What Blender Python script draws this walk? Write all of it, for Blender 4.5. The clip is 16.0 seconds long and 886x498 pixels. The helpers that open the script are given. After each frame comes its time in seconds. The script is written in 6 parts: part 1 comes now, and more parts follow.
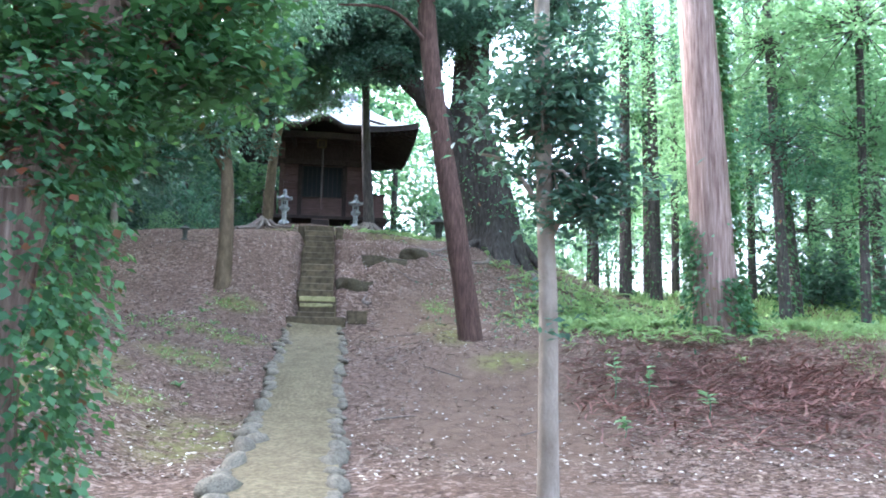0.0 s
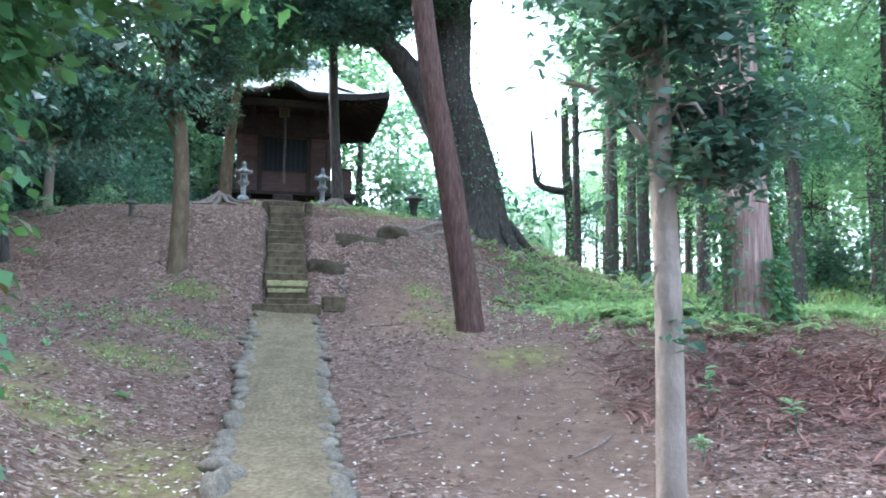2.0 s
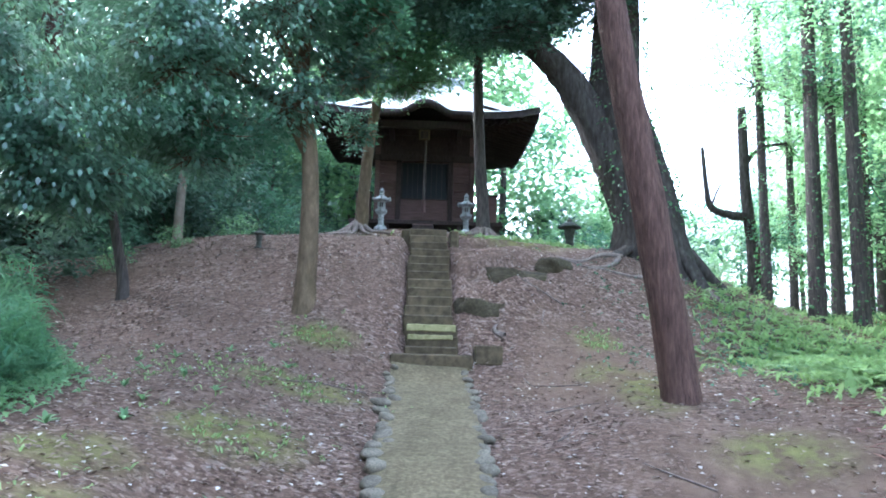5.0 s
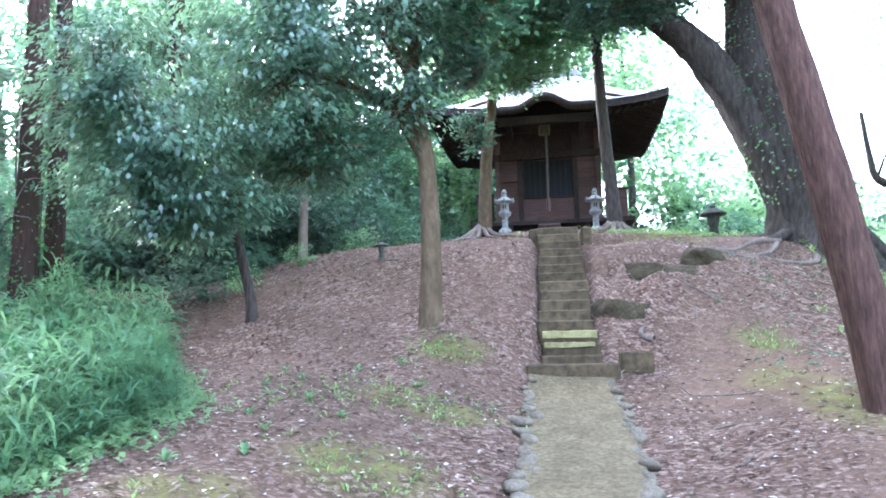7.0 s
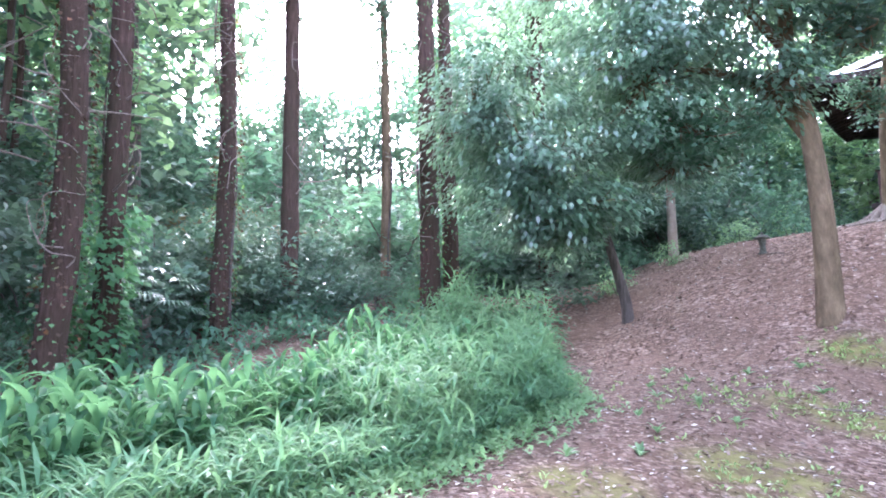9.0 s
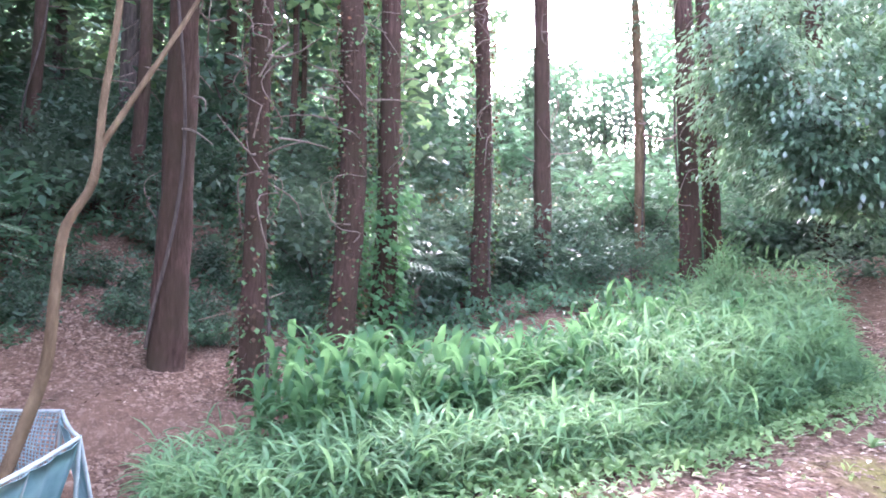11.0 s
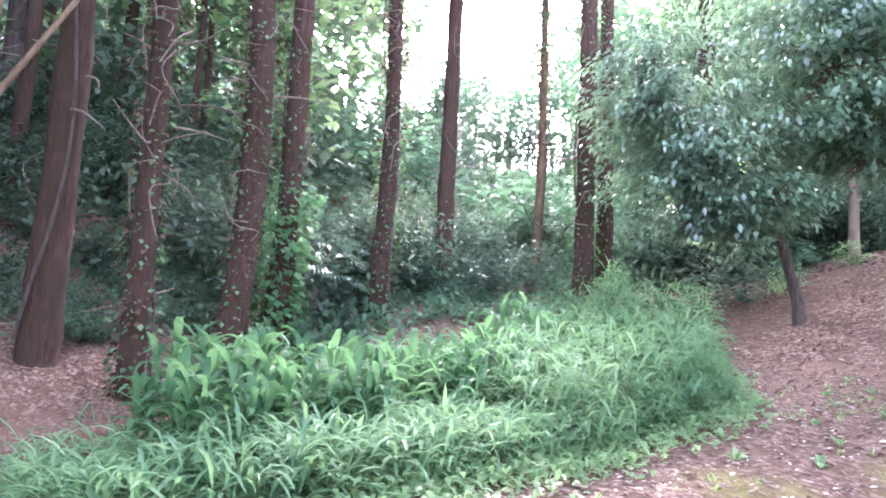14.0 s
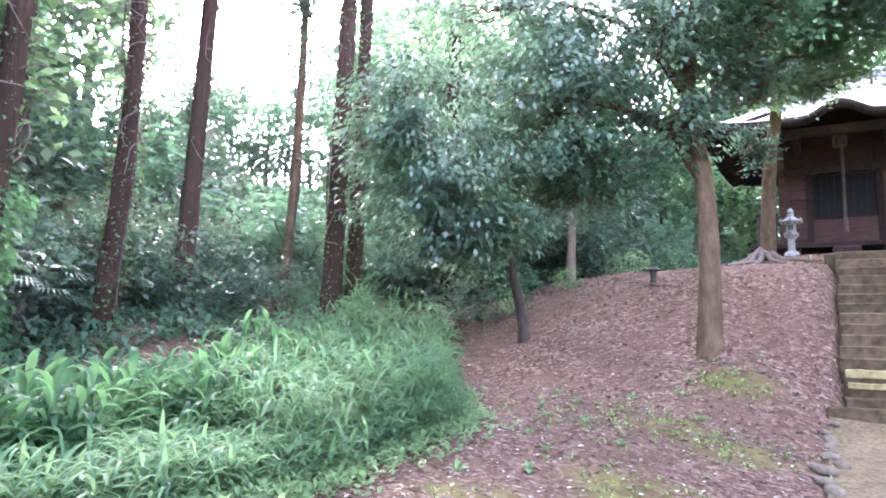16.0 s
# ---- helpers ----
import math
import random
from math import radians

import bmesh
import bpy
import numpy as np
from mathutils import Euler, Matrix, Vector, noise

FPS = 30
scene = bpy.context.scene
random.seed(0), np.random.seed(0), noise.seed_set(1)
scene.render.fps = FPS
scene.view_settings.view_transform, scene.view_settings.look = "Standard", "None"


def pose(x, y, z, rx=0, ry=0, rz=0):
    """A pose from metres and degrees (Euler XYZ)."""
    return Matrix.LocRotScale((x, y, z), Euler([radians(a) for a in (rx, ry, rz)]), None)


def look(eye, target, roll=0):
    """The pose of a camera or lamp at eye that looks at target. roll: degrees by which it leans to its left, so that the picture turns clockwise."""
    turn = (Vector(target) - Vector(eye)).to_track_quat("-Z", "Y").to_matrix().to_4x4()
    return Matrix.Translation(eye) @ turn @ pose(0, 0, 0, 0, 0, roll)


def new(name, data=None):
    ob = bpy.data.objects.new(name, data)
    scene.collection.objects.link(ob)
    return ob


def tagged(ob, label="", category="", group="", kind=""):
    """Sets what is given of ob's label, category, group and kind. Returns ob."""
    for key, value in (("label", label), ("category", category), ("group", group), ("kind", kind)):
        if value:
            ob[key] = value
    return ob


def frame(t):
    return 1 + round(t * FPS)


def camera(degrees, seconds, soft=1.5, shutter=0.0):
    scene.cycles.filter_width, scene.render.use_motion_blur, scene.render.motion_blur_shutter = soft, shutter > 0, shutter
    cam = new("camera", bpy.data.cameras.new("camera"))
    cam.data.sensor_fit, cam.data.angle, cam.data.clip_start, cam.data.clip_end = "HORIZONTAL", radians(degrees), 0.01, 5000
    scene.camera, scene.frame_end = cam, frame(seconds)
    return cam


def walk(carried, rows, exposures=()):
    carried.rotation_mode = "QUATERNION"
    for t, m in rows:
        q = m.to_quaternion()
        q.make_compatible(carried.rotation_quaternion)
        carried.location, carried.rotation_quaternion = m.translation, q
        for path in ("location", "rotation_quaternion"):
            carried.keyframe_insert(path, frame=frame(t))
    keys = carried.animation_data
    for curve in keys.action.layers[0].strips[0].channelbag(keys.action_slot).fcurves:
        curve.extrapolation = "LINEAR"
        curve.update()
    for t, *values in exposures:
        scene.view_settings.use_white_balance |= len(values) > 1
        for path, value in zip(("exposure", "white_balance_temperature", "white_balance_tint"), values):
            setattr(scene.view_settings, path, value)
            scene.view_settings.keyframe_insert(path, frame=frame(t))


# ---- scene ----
cam = camera(64.7, 16.0, soft=1.85)
METRES, EYE, TILT, LEAN, TURN = 6.2, 1.6, 6.5, -1.0, 0.0
ROWS = [
    (0.0, 0.0, 0.0, 0.0, -0.0, 0.0, 0.0),
    (0.5, -0.0369, 0.074, -0.0106, -2.25, -0.88, -0.41),
    (1.0, -0.0712, 0.1421, -0.0068, -0.02, -0.12, -1.05),
    (1.5, -0.1016, 0.2056, -0.0009, -3.24, -0.53, -0.52),
    (2.0, -0.1009, 0.2795, -0.0086, -3.68, -1.62, -0.01),
    (2.5, -0.1081, 0.3477, -0.0084, -1.37, -0.76, -0.15),
    (3.0, -0.1309, 0.4256, -0.0081, -1.65, -1.48, 0.6),
    (3.5, -0.1439, 0.493, -0.0204, -1.82, -2.59, 1.15),
    (4.0, -0.154, 0.5654, -0.0177, 2.37, -0.66, 0.93),
    (6.5, -0.22, 0.8192, -0.0105, 12.13, 1.86, 2.25),
    (7.0, -0.2191, 0.8298, -0.0117, 17.6, 1.9, 4.17),
    (7.5, -0.2181, 0.831, -0.0094, 25.32, 2.07, 5.54),
    (8.0, -0.2193, 0.8219, -0.0055, 33.13, 3.36, 6.4),
    (8.5, -0.2233, 0.8132, -0.0032, 40.1, 4.54, 6.8),
    (9.0, -0.2295, 0.8033, -0.0031, 46.93, 4.66, 6.62),
    (9.5, -0.2374, 0.7928, -0.0023, 53.56, 4.38, 5.88),
    (10.0, -0.2407, 0.7841, -0.0004, 59.44, 4.55, 6.11),
    (12.5, -0.2503, 0.7621, 0.0023, 69.56, 4.11, 5.25),
    (13.0, -0.2484, 0.7653, 0.0003, 66.15, 4.61, 4.13),
    (13.5, -0.2468, 0.7678, 0.0003, 62.11, 4.56, 3.47),
    (14.0, -0.2456, 0.7726, 0.0001, 58.31, 4.42, 3.24),
    (14.5, -0.2465, 0.7813, -0.0008, 53.18, 4.24, 3.21),
    (15.0, -0.2433, 0.7848, -0.0006, 48.85, 4.61, 2.93),
    (15.5, -0.2393, 0.7897, -0.0014, 44.4, 5.03, 2.74),
    (16.0, -0.2366, 0.7987, -0.0019, 38.56, 4.88, 2.7),
]
walk(cam, [(t, pose(0, 0, EYE, TILT, LEAN, TURN) @ pose(METRES * x, METRES * y, METRES * z, 90 + pitch, roll, yaw)) for t, x, y, z, yaw, pitch, roll in ROWS],
     exposures=[(0.0, 4.10, 5150, 14), (4.0, 3.95, 5000, 12), (7.0, 4.72, 5150, 20), (9.0, 4.90, 5400, 33), (12.5, 5.20, 5850, 42), (16.0, 4.82, 5650, 38)])


# ---- world, sun ----
world = bpy.data.worlds.new("sky")
scene.world = world
world.use_nodes = True
_nt = world.node_tree
_sky = _nt.nodes.new("ShaderNodeTexSky")
_sky.sky_type = "NISHITA"
_sky.sun_disc = False
_sky.sun_elevation = radians(28)
_sky.sun_rotation = radians(-56)
_sky.dust_density = 6.0
_sky.air_density = 1.0
_sky.ozone_density = 0.6
_bg = _nt.nodes["Background"]
_haze = _nt.nodes.new("ShaderNodeHueSaturation")       # a whitish, thinly overcast sky
_haze.inputs["Saturation"].default_value = 0.5
_nt.links.new(_sky.outputs[0], _haze.inputs["Color"])
_nt.links.new(_haze.outputs[0], _bg.inputs[0])
_bg.inputs[1].default_value = 0.15

sun = new("sun", bpy.data.lights.new("sun", "SUN"))
sun.data.energy = 0.6
sun.data.angle = radians(10.0)
sun.data.color = (1.0, 0.93, 0.80)
sun.matrix_world = look((0, 0, 30), Vector((0, 0, 30)) - Vector((-0.732, 0.494, 0.469)))


# ---- materials ----
def mat(name, rough=0.8, metallic=0.0, spec=0.3):
    m = bpy.data.materials.new(name)
    m.use_nodes = True
    b = m.node_tree.nodes["Principled BSDF"]
    b.inputs["Roughness"].default_value = rough
    b.inputs["Metallic"].default_value = metallic
    b.inputs["Specular IOR Level"].default_value = spec
    return m, m.node_tree, b


def noise_tex(nt, scale, detail=6.0, rough=0.6, stretch=None, coord="Object"):
    tc = nt.nodes.new("ShaderNodeTexCoord")
    n = nt.nodes.new("ShaderNodeTexNoise")
    n.inputs["Scale"].default_value = scale
    n.inputs["Detail"].default_value = detail
    n.inputs["Roughness"].default_value = rough
    src = tc.outputs[coord]
    if stretch:
        mp = nt.nodes.new("ShaderNodeMapping")
        mp.inputs["Scale"].default_value = stretch
        nt.links.new(src, mp.inputs[0])
        src = mp.outputs[0]
    nt.links.new(src, n.inputs["Vector"])
    return n


def ramp(nt, src, stops):
    r = nt.nodes.new("ShaderNodeValToRGB")
    el = r.color_ramp.elements
    while len(el) < len(stops):
        el.new(0.5)
    for e, (p, c) in zip(el, stops):
        e.position, e.color = p, (*c, 1)
    nt.links.new(src, r.inputs[0])
    return r.outputs[0]


def mix(nt, fac, a, b, mode="MIX"):
    m = nt.nodes.new("ShaderNodeMix")
    m.data_type, m.blend_type = "RGBA", mode
    for sock, v in ((m.inputs[0], fac), (m.inputs[6], a), (m.inputs[7], b)):
        if isinstance(v, bpy.types.NodeSocket):
            nt.links.new(v, sock)
        elif isinstance(v, tuple):
            sock.default_value = (*v, 1)
        else:
            sock.default_value = v
    return m.outputs[2]


def bump(nt, b, src, strength=0.5, dist=0.02):
    n = nt.nodes.new("ShaderNodeBump")
    n.inputs["Strength"].default_value = strength
    n.inputs["Distance"].default_value = dist
    nt.links.new(src, n.inputs["Height"])
    nt.links.new(n.outputs[0], b.inputs["Normal"])


def bark(name, dark, light, moss=0.0, scale=9.0, stretch=(3.0, 3.0, 0.45), moss_col=(0.05, 0.09, 0.03)):
    m, nt, b = mat(name, 0.95, spec=0.15)
    n1 = noise_tex(nt, scale, 8, 0.65, stretch)
    n2 = noise_tex(nt, 1.3, 4)
    col = ramp(nt, n1.outputs[0], [(0.32, dark), (0.55, tuple((a + c) / 2 for a, c in zip(dark, light))), (0.72, light)])
    if moss:
        f = ramp(nt, n2.outputs[0], [(0.5 - moss * 0.25, (0, 0, 0)), (0.72 - moss * 0.2, (1, 1, 1))])
        col = mix(nt, f, col, moss_col)
    nt.links.new(col, b.inputs["Base Color"])
    bump(nt, b, n1.outputs[0], 0.9, 0.05)
    return m


def leaf_mat(name, dark, light, gloss=0.45, through_col=None, share=0.35, odd=None, spec=0.4):
    """Leaves: each island its own shade, with light passing through the blade."""
    m, nt, b = mat(name, gloss, spec=spec)
    g = nt.nodes.new("ShaderNodeNewGeometry")
    stops = [(0.0, dark), (0.75, light)]
    if odd:
        stops += [(0.955, light), (0.965, odd)]
    col = ramp(nt, g.outputs["Random Per Island"], stops)
    big = noise_tex(nt, 0.8, 3)
    tone = ramp(nt, big.outputs[0], [(0.3, (0.7, 0.75, 0.78)), (0.7, (1.0, 1.0, 0.9))])
    col = mix(nt, 1.0, col, tone, "MULTIPLY")
    nt.links.new(col, b.inputs["Base Color"])
    t = nt.nodes.new("ShaderNodeBsdfTranslucent")
    tcol = mix(nt, 0.6, col, through_col or tuple(min(1, c * 1.8) for c in light))
    nt.links.new(tcol, t.inputs[0])
    sh = nt.nodes.new("ShaderNodeMixShader")
    sh.inputs[0].default_value = share
    nt.links.new(b.outputs[0], sh.inputs[1])
    nt.links.new(t.outputs[0], sh.inputs[2])
    nt.links.new(sh.outputs[0], nt.nodes["Material Output"].inputs[0])
    return m


def plain(name, a, c, rough=0.85, scale=6.0, stretch=None, spec=0.25, metallic=0.0, relief=0.3, obj_random=0.0):
    m, nt, b = mat(name, rough, metallic, spec)
    n1 = noise_tex(nt, scale, 7, 0.62, stretch)
    n2 = noise_tex(nt, scale * 0.17, 3)
    col = ramp(nt, n1.outputs[0], [(0.33, a), (0.68, c)])
    col = mix(nt, 1.0, col, ramp(nt, n2.outputs[0], [(0.35, (0.72, 0.72, 0.7)), (0.65, (1, 1, 1))]), "MULTIPLY")
    if obj_random:
        oi = nt.nodes.new("ShaderNodeObjectInfo")
        v = 1 - obj_random
        col = mix(nt, 1.0, col, ramp(nt, oi.outputs["Random"], [(0, (v, v, v)), (1, (1, 1, 1))]), "MULTIPLY")
    nt.links.new(col, b.inputs["Base Color"])
    bump(nt, b, n1.outputs[0], relief, 0.02)
    return m


def ground_mat():
    m, nt, b = mat("forest_floor", 0.95, spec=0.1)
    fine = noise_tex(nt, 38, 8, 0.75)
    mid = noise_tex(nt, 4.5, 6, 0.65)
    wide = noise_tex(nt, 0.55, 4)
    tc = nt.nodes.new("ShaderNodeTexCoord")
    scraps = []
    for sc in (15.0, 27.0):
        vo = nt.nodes.new("ShaderNodeTexVoronoi")
        vo.inputs["Scale"].default_value = sc
        warp = nt.nodes.new("ShaderNodeMapping")
        warp.inputs["Rotation"].default_value = (0, 0, sc)
        warp.inputs["Scale"].default_value = (1.0, 1.7, 1.0)
        nt.links.new(tc.outputs["Object"], warp.inputs[0])
        nt.links.new(warp.outputs[0], vo.inputs["Vector"])
        sep = nt.nodes.new("ShaderNodeSeparateColor")
        nt.links.new(vo.outputs["Color"], sep.inputs[0])
        scraps.append(ramp(nt, sep.outputs[0], [(0.0, (0.043, 0.027, 0.021)), (0.45, (0.118, 0.077, 0.053)), (0.82, (0.225, 0.158, 0.115)), (1.0, (0.47, 0.38, 0.32))]))
    litter = mix(nt, 0.5, scraps[0], scraps[1])
    litter = mix(nt, 0.8, litter, ramp(nt, fine.outputs[0], [(0.3, (0.45, 0.42, 0.40)), (0.7, (1.25, 1.2, 1.15))]), "MULTIPLY")
    soil = ramp(nt, mid.outputs[0], [(0.3, (0.072, 0.046, 0.031)), (0.7, (0.165, 0.111, 0.077))])
    col = mix(nt, ramp(nt, wide.outputs[0], [(0.38, (0.35, 0.35, 0.35)), (0.56, (0.95, 0.95, 0.95))]), soil, litter)
    bare = nt.nodes.new("ShaderNodeAttribute")
    bare.attribute_name = "bare"
    trodden = ramp(nt, mid.outputs[0], [(0.3, (0.085, 0.055, 0.036)), (0.7, (0.180, 0.124, 0.083))])
    worn = nt.nodes.new("ShaderNodeMath")
    worn.operation = "MULTIPLY"
    nt.links.new(bare.outputs["Fac"], worn.inputs[0])
    nt.links.new(ramp(nt, mid.outputs[0], [(0.30, (0.45, 0.45, 0.45)), (0.52, (1, 1, 1))]), worn.inputs[1])
    col = mix(nt, worn.outputs[0], col, trodden)
    at = nt.nodes.new("ShaderNodeAttribute")
    at.attribute_name = "moss"
    mossy = ramp(nt, mid.outputs[0], [(0.3, (0.082, 0.080, 0.028)), (0.7, (0.185, 0.172, 0.062))])
    edge = nt.nodes.new("ShaderNodeMath")
    edge.operation = "MULTIPLY"
    nt.links.new(at.outputs["Fac"], edge.inputs[0])
    nt.links.new(ramp(nt, mid.outputs[0], [(0.38, (0.15, 0.15, 0.15)), (0.55, (1, 1, 1))]), edge.inputs[1])
    col = mix(nt, edge.outputs[0], col, mossy)
    nt.links.new(col, b.inputs["Base Color"])
    bump(nt, b, fine.outputs[0], 0.8, 0.03)
    return m


GROUND = ground_mat()
PATH = plain("trodden_gravel", (0.088, 0.070, 0.036), (0.200, 0.162, 0.088), 0.95, 22, relief=0.6)
STONE = plain("kerb_stone", (0.105, 0.090, 0.062), (0.27, 0.235, 0.170), 0.9, 9, obj_random=0.3)
STEP = plain("mossy_step_stone", (0.060, 0.046, 0.025), (0.150, 0.116, 0.064), 0.95, 8, relief=0.5, obj_random=0.35)
STEP_YELLOW = plain("yellow_step_band", (0.20, 0.185, 0.075), (0.37, 0.34, 0.165), 0.95, 14)
LANTERN = plain("weathered_granite", (0.22, 0.23, 0.22), (0.50, 0.51, 0.49), 0.9, 12)
LANTERN_DARK = plain("mossed_granite", (0.055, 0.060, 0.045), (0.13, 0.135, 0.11), 0.95, 10)
WOOD = plain("aged_red_brown_boards", (0.105, 0.060, 0.054), (0.205, 0.124, 0.112), 0.8, 5, (0.6, 4, 14), obj_random=0.25)
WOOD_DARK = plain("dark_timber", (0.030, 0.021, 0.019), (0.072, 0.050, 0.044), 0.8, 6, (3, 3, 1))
ROOF = plain("grey_roof_sheet", (0.30, 0.31, 0.31), (0.46, 0.46, 0.44), 0.55, 3, spec=0.5)
DARK_GLASS, _n, _b = mat("dark_pane", 0.3, spec=0.10)
_b.inputs["Base Color"].default_value = (0.012, 0.014, 0.015, 1)
ROPE = plain("faded_bell_rope", (0.07, 0.055, 0.05), (0.14, 0.115, 0.10), 0.95, 30)
PLAQUE = plain("plaque_gilt", (0.075, 0.050, 0.028), (0.13, 0.092, 0.05), 0.8, 9)
NET = plain("blue_green_netting", (0.13, 0.22, 0.24), (0.22, 0.34, 0.36), 0.7, 14)
SHEET = plain("faded_blue_sheet", (0.11, 0.25, 0.275), (0.20, 0.38, 0.40), 0.6, 5, relief=0.15)
PIPE = plain("grey_green_pipe", (0.22, 0.30, 0.30), (0.38, 0.46, 0.44), 0.6, 10)

BARK_RED = bark("red_brown_bark", (0.046, 0.027, 0.020), (0.150, 0.090, 0.068))
BARK_FOREST = bark("forest_conifer_bark", (0.030, 0.018, 0.014), (0.115, 0.070, 0.054), 0.6, 8.0, (3.0, 3.0, 0.5), (0.045, 0.033, 0.021))
BARK_CEDAR = bark("cedar_bark", (0.12, 0.072, 0.055), (0.42, 0.31, 0.25), 0.0, 7, (3.2, 3.2, 0.22))
BARK_BIG = bark("old_dark_bark", (0.028, 0.023, 0.018), (0.092, 0.082, 0.068), 0.0, 7, (2, 2, 0.5))
BARK_PALE = bark("pale_smooth_bark", (0.18, 0.142, 0.105), (0.34, 0.285, 0.225), 0.0, 5, (1, 1, 0.6))
BARK_OLIVE = bark("olive_bark", (0.070, 0.050, 0.028), (0.185, 0.138, 0.082), 0.0, 6, (1.5, 1.5, 0.6))
BARK_GREY = bark("grey_forest_bark", (0.040, 0.035, 0.030), (0.14, 0.118, 0.100))
ROOTS = bark("bare_roots", (0.12, 0.095, 0.075), (0.30, 0.25, 0.21))

LEAF_DARK = leaf_mat("dark_evergreen_leaves", (0.028, 0.064, 0.047), (0.088, 0.150, 0.102), 0.5, (0.17, 0.33, 0.16), 0.25, None, 0.25)
LEAF_GLOSS = leaf_mat("glossy_camellia_leaves", (0.038, 0.092, 0.055), (0.150, 0.255, 0.165), 0.30, (0.30, 0.50, 0.26), 0.33, None, 0.75)
LEAF_MID = leaf_mat("mid_green_leaves", (0.033, 0.086, 0.056), (0.098, 0.190, 0.124), 0.6, (0.23, 0.46, 0.22), 0.36, None, 0.2)
LEAF_LIGHT = leaf_mat("light_green_leaves", (0.072, 0.150, 0.066), (0.175, 0.295, 0.138), 0.55, (0.44, 0.68, 0.31), 0.52, None, 0.25)
LEAF_IVY = leaf_mat("ivy_leaves", (0.024, 0.064, 0.032), (0.098, 0.205, 0.086), 0.5, (0.16, 0.34, 0.07), 0.32, (0.16, 0.04, 0.02), 0.3)
LEAF_FIR = leaf_mat("conifer_sprays", (0.037, 0.070, 0.050), (0.094, 0.145, 0.100), 0.6, (0.22, 0.36, 0.19), 0.3, None, 0.2)
LEAF_GINGER = leaf_mat("ginger_leaves", (0.025, 0.085, 0.044), (0.080, 0.185, 0.082), 0.65, (0.20, 0.43, 0.16), 0.4, None, 0.12)
LEAF_SASA = leaf_mat("bamboo_grass_blades", (0.044, 0.125, 0.064), (0.125, 0.245, 0.124), 0.65, (0.26, 0.46, 0.20), 0.4, None, 0.15)
LEAF_FERN = leaf_mat("fern_fronds", (0.130, 0.215, 0.078), (0.29, 0.40, 0.165), 0.65, (0.44, 0.6, 0.22), 0.45, None, 0.2)
LEAF_DRY = leaf_mat("fallen_dry_leaves", (0.090, 0.058, 0.041), (0.30, 0.220, 0.164), 0.8, (0.3, 0.18, 0.1), 0.1, (0.66, 0.58, 0.48))
LEAF_WITHERED = leaf_mat("withered_ivy_leaves", (0.038, 0.023, 0.014), (0.095, 0.058, 0.034), 0.9, (0.2, 0.11, 0.05), 0.15)
LEAF_BLEACHED = leaf_mat("bleached_leaves", (0.42, 0.36, 0.31), (0.74, 0.69, 0.63), 0.6, (0.5, 0.45, 0.4), 0.1)
TWIG_RED = leaf_mat("rust_red_dead_sprays", (0.095, 0.044, 0.034), (0.25, 0.125, 0.095), 0.85, (0.25, 0.1, 0.06), 0.1)


# ---- mesh helpers ----
def mesh_np(name, verts, quads, material, smooth=False):
    """A mesh from an array of vertices and an array of four-cornered (or three-cornered) faces."""
    verts, quads = np.asarray(verts, np.float32), np.asarray(quads, np.int32)
    me = bpy.data.meshes.new(name)
    k = quads.shape[1]
    me.vertices.add(len(verts))
    me.vertices.foreach_set("co", verts.ravel())
    me.loops.add(quads.size)
    me.loops.foreach_set("vertex_index", quads.ravel())
    me.polygons.add(len(quads))
    me.polygons.foreach_set("loop_start", np.arange(0, quads.size, k, dtype=np.int32))
    if smooth:
        me.polygons.foreach_set("use_smooth", np.ones(len(quads), bool))
    me.materials.append(material)
    me.update(calc_edges=True)
    me.validate()
    return me


def bm_mesh(name, bm, material, smooth=False):
    me = bpy.data.meshes.new(name)
    bmesh.ops.recalc_face_normals(bm, faces=bm.faces)
    bm.to_mesh(me)
    bm.free()
    if smooth:
        me.polygons.foreach_set("use_smooth", np.ones(len(me.polygons), bool))
    me.materials.append(material)
    return me


def part(name, me, parent=None, label="", m=None):
    ob = new(name, me)
    if parent:
        ob.parent = parent
    if m is not None:
        ob.matrix_basis = m
    if label:
        tagged(ob, label)
    return ob


def thing(name, label, category, m=None, group="", kind=""):
    ob = new(name)
    ob.empty_display_size = 0.2
    if m is not None:
        ob.matrix_basis = m
    return tagged(ob, label, category, group, kind)


def box(bm, x0, x1, y0, y1, z0, z1, bevel=0.0, m=None):
    r = bmesh.ops.create_cube(bm, size=1)
    vs = r["verts"]
    for v in vs:
        v.co = Vector((x0 + (v.co.x + 0.5) * (x1 - x0), y0 + (v.co.y + 0.5) * (y1 - y0), z0 + (v.co.z + 0.5) * (z1 - z0)))
    if bevel:
        es = {e for v in vs for e in v.link_edges}
        r = bmesh.ops.bevel(bm, geom=list(es), offset=bevel, segments=1, affect="EDGES")
        vs = list({v for f in r["faces"] for v in f.verts} | {v for v in vs if v.is_valid})
    if m is not None:
        bmesh.ops.transform(bm, matrix=m, verts=[v for v in vs if v.is_valid])
    return bm


def box_mesh(name, material, *dims, bevel=0.0):
    return bm_mesh(name, box(bmesh.new(), *dims, bevel=bevel), material)


